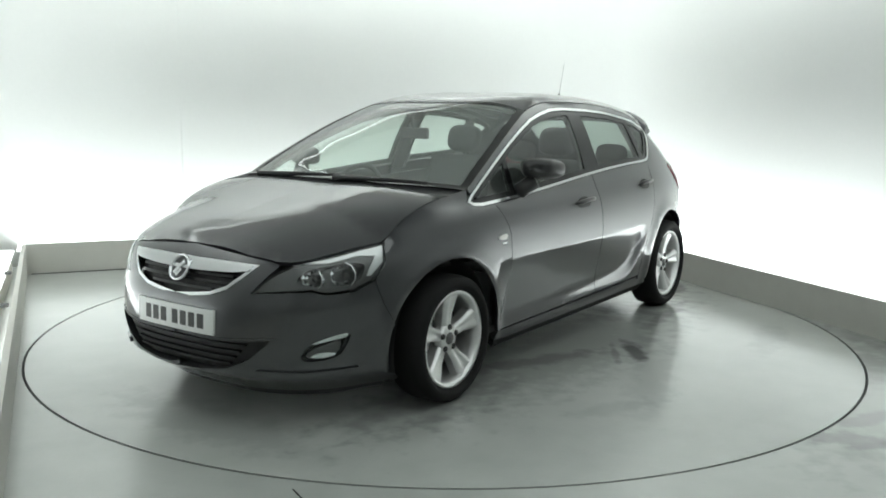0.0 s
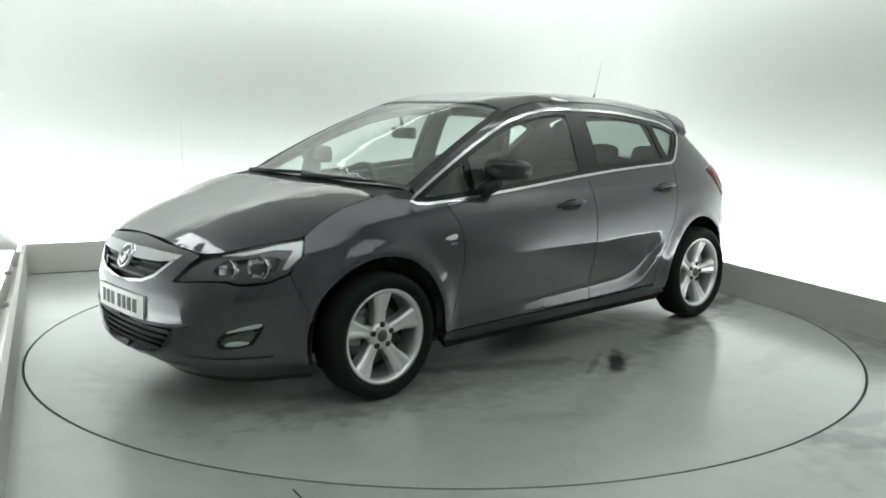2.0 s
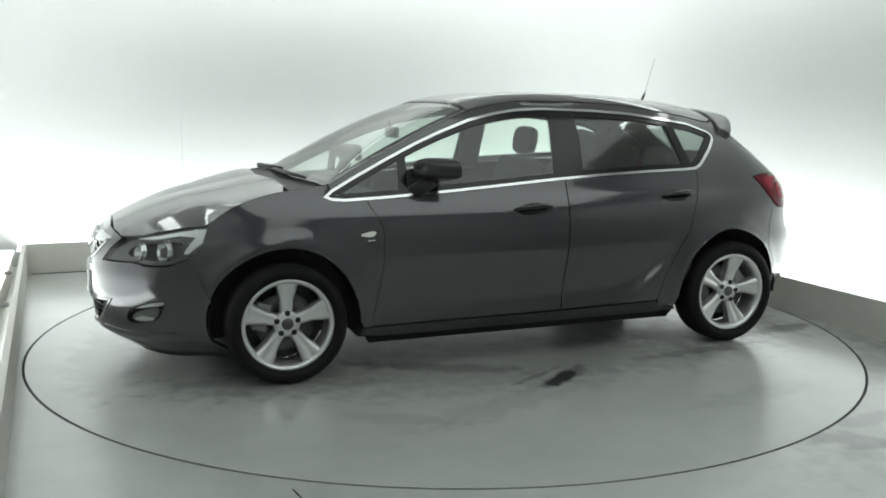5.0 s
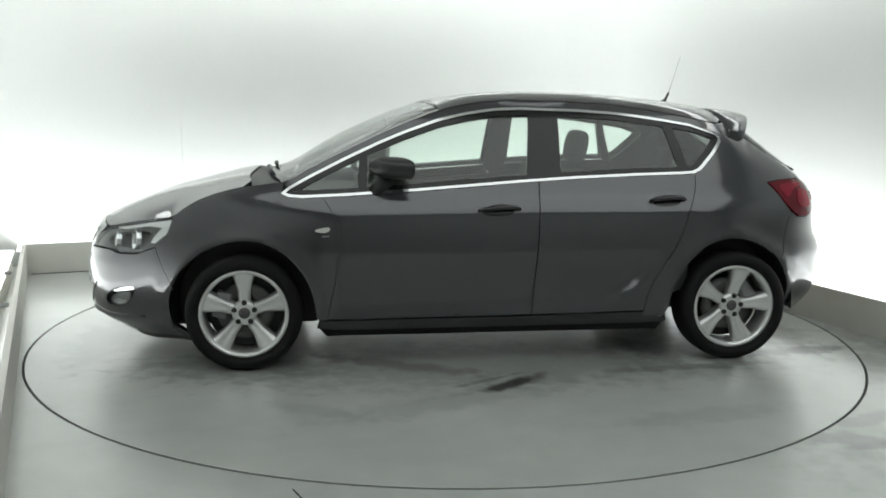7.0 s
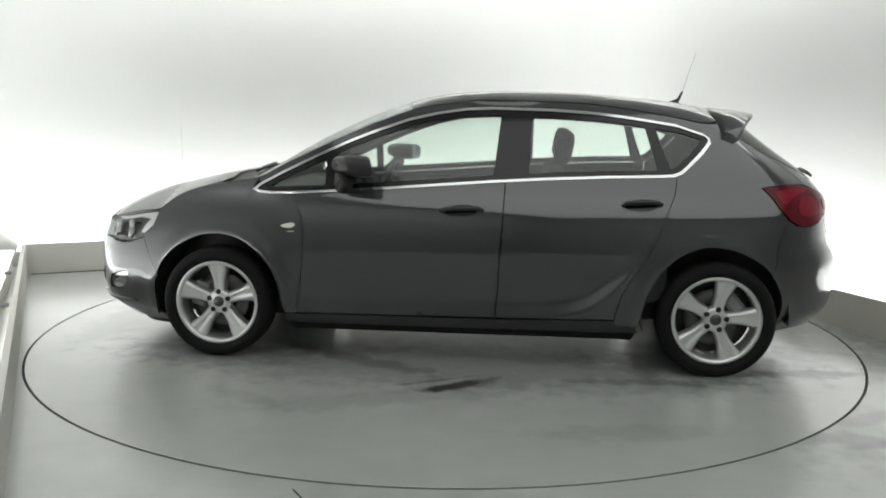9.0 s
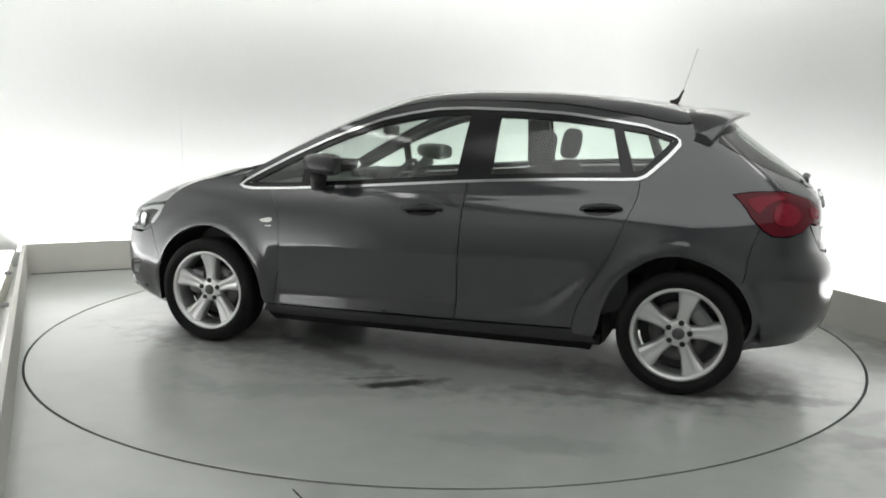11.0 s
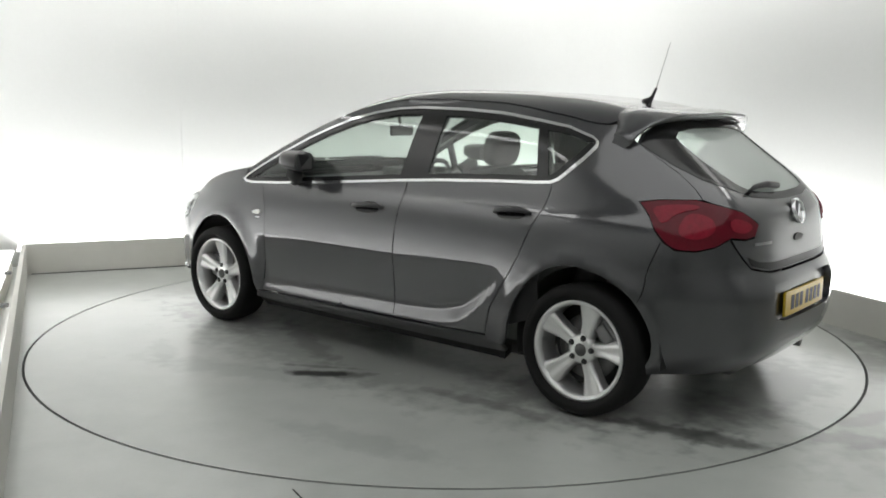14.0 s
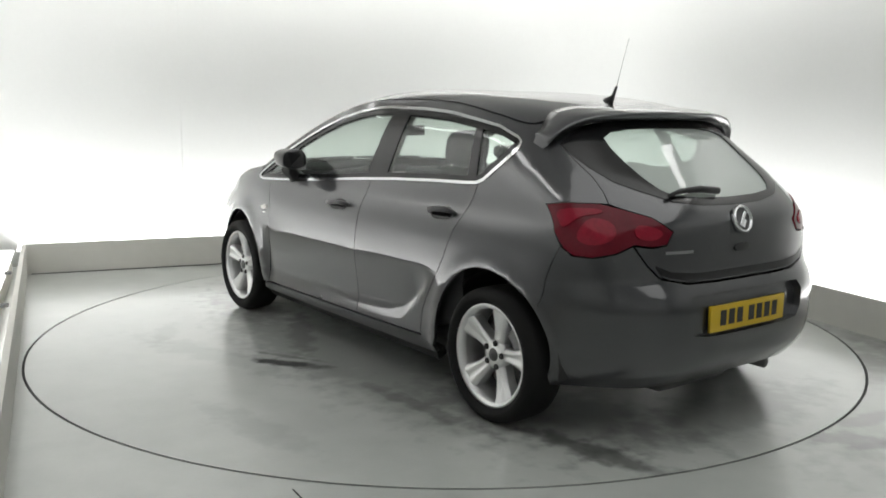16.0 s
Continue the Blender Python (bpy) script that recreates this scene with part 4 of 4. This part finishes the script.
def build_cabin(car):
    bm = bmesh.new()
    box(bm, (-.95, -.70, .17), (.95, .70, .24), .02)
    box(bm, (.95, -.48, .16), (2.05, .48, .62), .05)
    box(bm, (-1.80, -.46, .22), (-.95, .46, .48), .04)
    part("floor_pan", bm, BLACK, car)
    # dashboard with a binnacle hood
    bm = bmesh.new()
    box(bm, (.72, -.70, .60), (1.22, .70, .92), .06)
    box(bm, (.72, -.58, .84), (.92, -.20, .97), .035)
    box(bm, (.30, -.11, .24), (.85, .11, .62), .03)
    part("dashboard", smooth(bm), DASH, car, "dark grey plastic dashboard")
    wheel = bmesh.new()
    m = pose(.62, -.38, .86, 0, 65, 0)
    pts = [m @ Vector((.185 * math.cos(a), .185 * math.sin(a), 0)) for a in np.linspace(0, 2 * math.pi, 33)]
    tube(wheel, pts, .016, 10, False)
    for a in (0, 125, 235):
        tube(wheel, [m @ Vector((0, 0, -.02)), m @ Vector((.18 * math.cos(radians(a)), .18 * math.sin(radians(a)), 0))], .018, 8)
    box(wheel, (-.06, -.07, -.05), (.06, .07, .01), .02, m)
    part("steering_wheel", smooth(wheel), DASH, car, "black steering wheel")
    for y in (.37, -.37):
        seat = new("front_seat")
        seat.parent = car
        tagged(seat, "dark fabric front seat with a headrest")
        seat.matrix_basis = pose(-.10, y, 0)
        bm = bmesh.new()
        cushion(bm, (-.26, -.25, .38), (.28, .25, .54), pose(0, 0, 0), .05)
        part("seat_cushion", smooth(bm), FABRIC, seat)
        bm = bmesh.new()
        cushion(bm, (-.07, -.24, 0), (.07, .24, .60), pose(-.24, 0, .48, 0, -17, 0), .06)
        part("backrest", smooth(bm), FABRIC, seat)
        bm = bmesh.new()
        headrest(bm, (-.05, -.13, .0), (.055, .13, .19), pose(-.425, 0, 1.075, 0, -10, 0))
        part("headrest", smooth(bm), FABRIC, seat)
    bench = new("rear_seat")
    bench.parent = car
    tagged(bench, "dark fabric rear bench with three headrests")
    bm = bmesh.new()
    cushion(bm, (-1.22, -.62, .36), (-.70, .62, .52), pose(0, 0, 0), .05)
    part("seat_cushion", smooth(bm), FABRIC, bench)
    bm = bmesh.new()
    cushion(bm, (-.06, -.62, 0), (.06, .62, .50), pose(-1.18, 0, .48, 0, -20, 0), .05)
    part("backrest", smooth(bm), FABRIC, bench)
    for y in (.38, 0, -.38):
        bm = bmesh.new()
        headrest(bm, (-.05, -.12, 0), (.05, .12, .16), pose(-1.345, y, .975, 0, -12, 0))
        part("headrest", smooth(bm), FABRIC, bench)
    bm = bmesh.new()
    box(bm, (-1.85, -.60, .86), (-1.42, .60, .885), .008)
    part("parcel_shelf", bm, FABRIC, car)
    for s in (side, other(side)):
        panel("door_lining", s, [(.95, .88), (-.225, .955), (-1.15, 1.0), (-1.1, .40), (-.8, .30), (.85, .28)], DASH, car, lift=-.07, thick=.012, step=.10)
        for (u0, z0), (u1, z1), w in (((-.18, .97), (-.215, 1.385), .14), ((-1.12, 1.03), (-1.17, 1.33), .06)):
            panel("pillar_lining", s, [(u0, z0), (u0 - w * 1.1, z0), (u1 - w * .9, z1), (u1, z1)], DASH, car, lift=-.03, thick=.02, step=.08)
    half = [(.30, 0), (.30, .48), (-.1, .52), (-.8, .52), (-1.30, .48), (-1.33, 0)]
    panel("headlining", top, half + [(x, -y) for x, y in half[::-1][1:-1]], material("headlining", (.55, .55, .53), .9), car, lift=-.035, thick=.01, step=.12, label="pale grey headlining")
    bm = bmesh.new()
    box(bm, (.52, -.10, 1.20), (.55, .10, 1.265), .012)
    tube(bm, [(.54, 0, 1.25), (.56, 0, 1.33)], .01, 8)
    part("rear_view_mirror", smooth(bm), BLACK, car, "black rear view mirror")


def build_fittings(car):
    # door mirrors
    for s in (1, -1):
        hold = bmesh.new()
        rings = []
        for t, rx, rz in ((0, .010, .006), (.03, .050, .030), (.12, .078, .050), (.35, .100, .066), (.7, .108, .072), (.94, .108, .071), (1.0, .104, .067)):
            row = []
            for k in range(28):
                a = 2 * math.pi * k / 28
                sx, sz = abs(math.cos(a)) ** .62 * math.copysign(1, math.cos(a)), abs(math.sin(a)) ** .62 * math.copysign(1, math.sin(a))
                row.append(hold.verts.new((.690 - .19 * t - .04 * max(sx, 0), s * (.868 + .82 * rx * sx), 1.066 + .80 * rz * sz * (1 - .16 * max(sx, 0)) + .012 * (1 - t))))
            rings.append(row)
        for a, b in zip(rings, rings[1:]):
            for k in range(28):
                hold.faces.new((a[k], a[(k + 1) % 28], b[(k + 1) % 28], b[k])).smooth = True
        hold.faces.new(rings[-1])
        hold.faces.new(rings[0])
        bmesh.ops.recalc_face_normals(hold, faces=hold.faces)
        cap = part("door_mirror", hold, SHADED_PAINT, car, "dark grey door mirror on a black foot")
        bm = bmesh.new()
        tube(bm, [(.65, s * .765, .94), (.63, s * .80, .97), (.60, s * .85, 1.01)], [.050, .040, .045], 12)
        part("mirror_foot", smooth(bm), BLACK, cap)
        bm = bmesh.new()
        box(bm, (.494, s * .862 - .060, 1.024), (.506, s * .862 + .060, 1.108), .003)
        part("mirror_glass", bm, STEEL, cap, "dark mirror glass")
    # aerial on the roof
    bm = bmesh.new()
    z = top(-1.205, 0)[2]
    tube(bm, [(-1.175, 0, z - .004), (-1.20, 0, z + .012), (-1.215, 0, z + .03), (-1.235, 0, z + .075)], [.026, .018, .009, .006], 10)
    base = part("aerial", smooth(bm), BLACK, car, "black whip aerial on the roof")
    bm = bmesh.new()
    tube(bm, [(-1.235, 0, z + .075), (-1.30, 0, z + .30)], [.0013, .0009], 6)
    part("mast", bm, STEEL, base)
    # wipers
    for pts in ([(1.24, -.55), (1.225, -.25), (1.20, .02)], [(1.25, .02), (1.225, .30), (1.185, .58)]):
        bm = bmesh.new()
        row = [Vector(skin(top, x, y, .014)[0]) for x, y in pts]
        tube(bm, row, [.016, .011, .007], 8)
        part("wiper", smooth(bm), BLACK, car, "black wiper arm and blade")


def build_car():
    car = tagged(new("car"), "dark grey metallic five-door hatchback on the turntable", "car")
    build_shell(car)
    build_headlights(car)
    build_tail_lights(car)
    bm = bmesh.new()
    tube(bm, [(-1.95, -.30, .235), (-1.80, -.30, .235)], .028, 12)
    tube(bm, [(-1.81, -.18, .235), (-1.80, -.10, .235), (-1.80, .28, .235), (-1.81, .34, .235)], [.05, .075, .075, .05], 14)
    part("exhaust", smooth(bm), STEEL, car, "dark steel exhaust silencer")
    for x in (1.3425, -1.3425):
        for y in (.785, -.785):
            build_wheel(car, x, y, 90 if x > 0 else 103, 15 if x > 0 else 140)
    build_arches(car)
    build_cabin(car)
    build_fittings(car)
    return car


# the first mark paints in the dark reflection along the right-hand board
FLOOR = floor_paint("floor_paint", (0.455, 0.477, 0.453), [(2.36, .35, -67, 1.9, .12, .28), (1.75, -1.9, -20, .5, .12, .35), (1.9, -1.65, 30, .35, .08, .3), (2.25, -1.15, 60, 1.5, .5, .30), (2.6, -.2, 67, 1.2, .35, .22), (1.95, -1.95, 75, .16, .10, .35)])
# the broad marks round the car paint in its shade as well as grime
TABLE = floor_paint("turntable_paint", (0.455, 0.477, 0.453), [(-.20, 1.21, 36, .27, .075, .9), (-.08, 1.14, 30, .3, .03, .45), (-2.02, .74, 13, .46, .11, .68), (.35, .85, -25, .7, .10, .45), (-1.2, 1.0, 5, .6, .07, .35), (-.15, .85, 0, 2.1, .55, .30), (-1.55, .55, 20, .9, .45, .34), (1.25, .80, -8, .75, .30, .28), (-2.05, -.1, 90, 1.0, .30, .26), (2.05, .2, 90, .8, .25, .20), (-1.0, 1.75, 10, .5, .12, .16), (.75, 1.55, -25, .4, .10, .15), (.15, 1.45, 20, .9, .16, .14)])
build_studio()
build_floor()
turntable = build_turntable()
car = build_car()


def motions():
    """The turntable turns clockwise and carries the car."""
    turns = [(0, 234.94), (0.5, 232.39), (1, 229.18), (1.5, 225.84), (2, 222.26), (2.5, 218.83), (3, 215.27), (3.5, 211.83), (4, 208.30), (4.6, 204.09), (5.2, 199.95), (5.8, 195.83), (6.5, 191.06), (7, 187.61), (7.5, 184.15), (8, 180.73), (8.5, 177.38), (9, 173.99), (9.6, 169.89), (10.2, 165.84), (10.8, 161.81), (11.5, 157.22), (12, 153.73), (12.5, 150.41), (13, 147.03), (13.5, 143.71), (14, 140.20), (14.5, 136.87), (15, 133.36), (15.5, 130.06), (16, 126.58)]
    walk(turntable, [(t, pose(0, 0, 0, 0, 0, a)) for t, a in turns])
    walk(car, [(t, pose(0, 0, 0, 0, 0, a) @ pose(-0.1679, 0.0209, 0)) for t, a in turns])


motions()
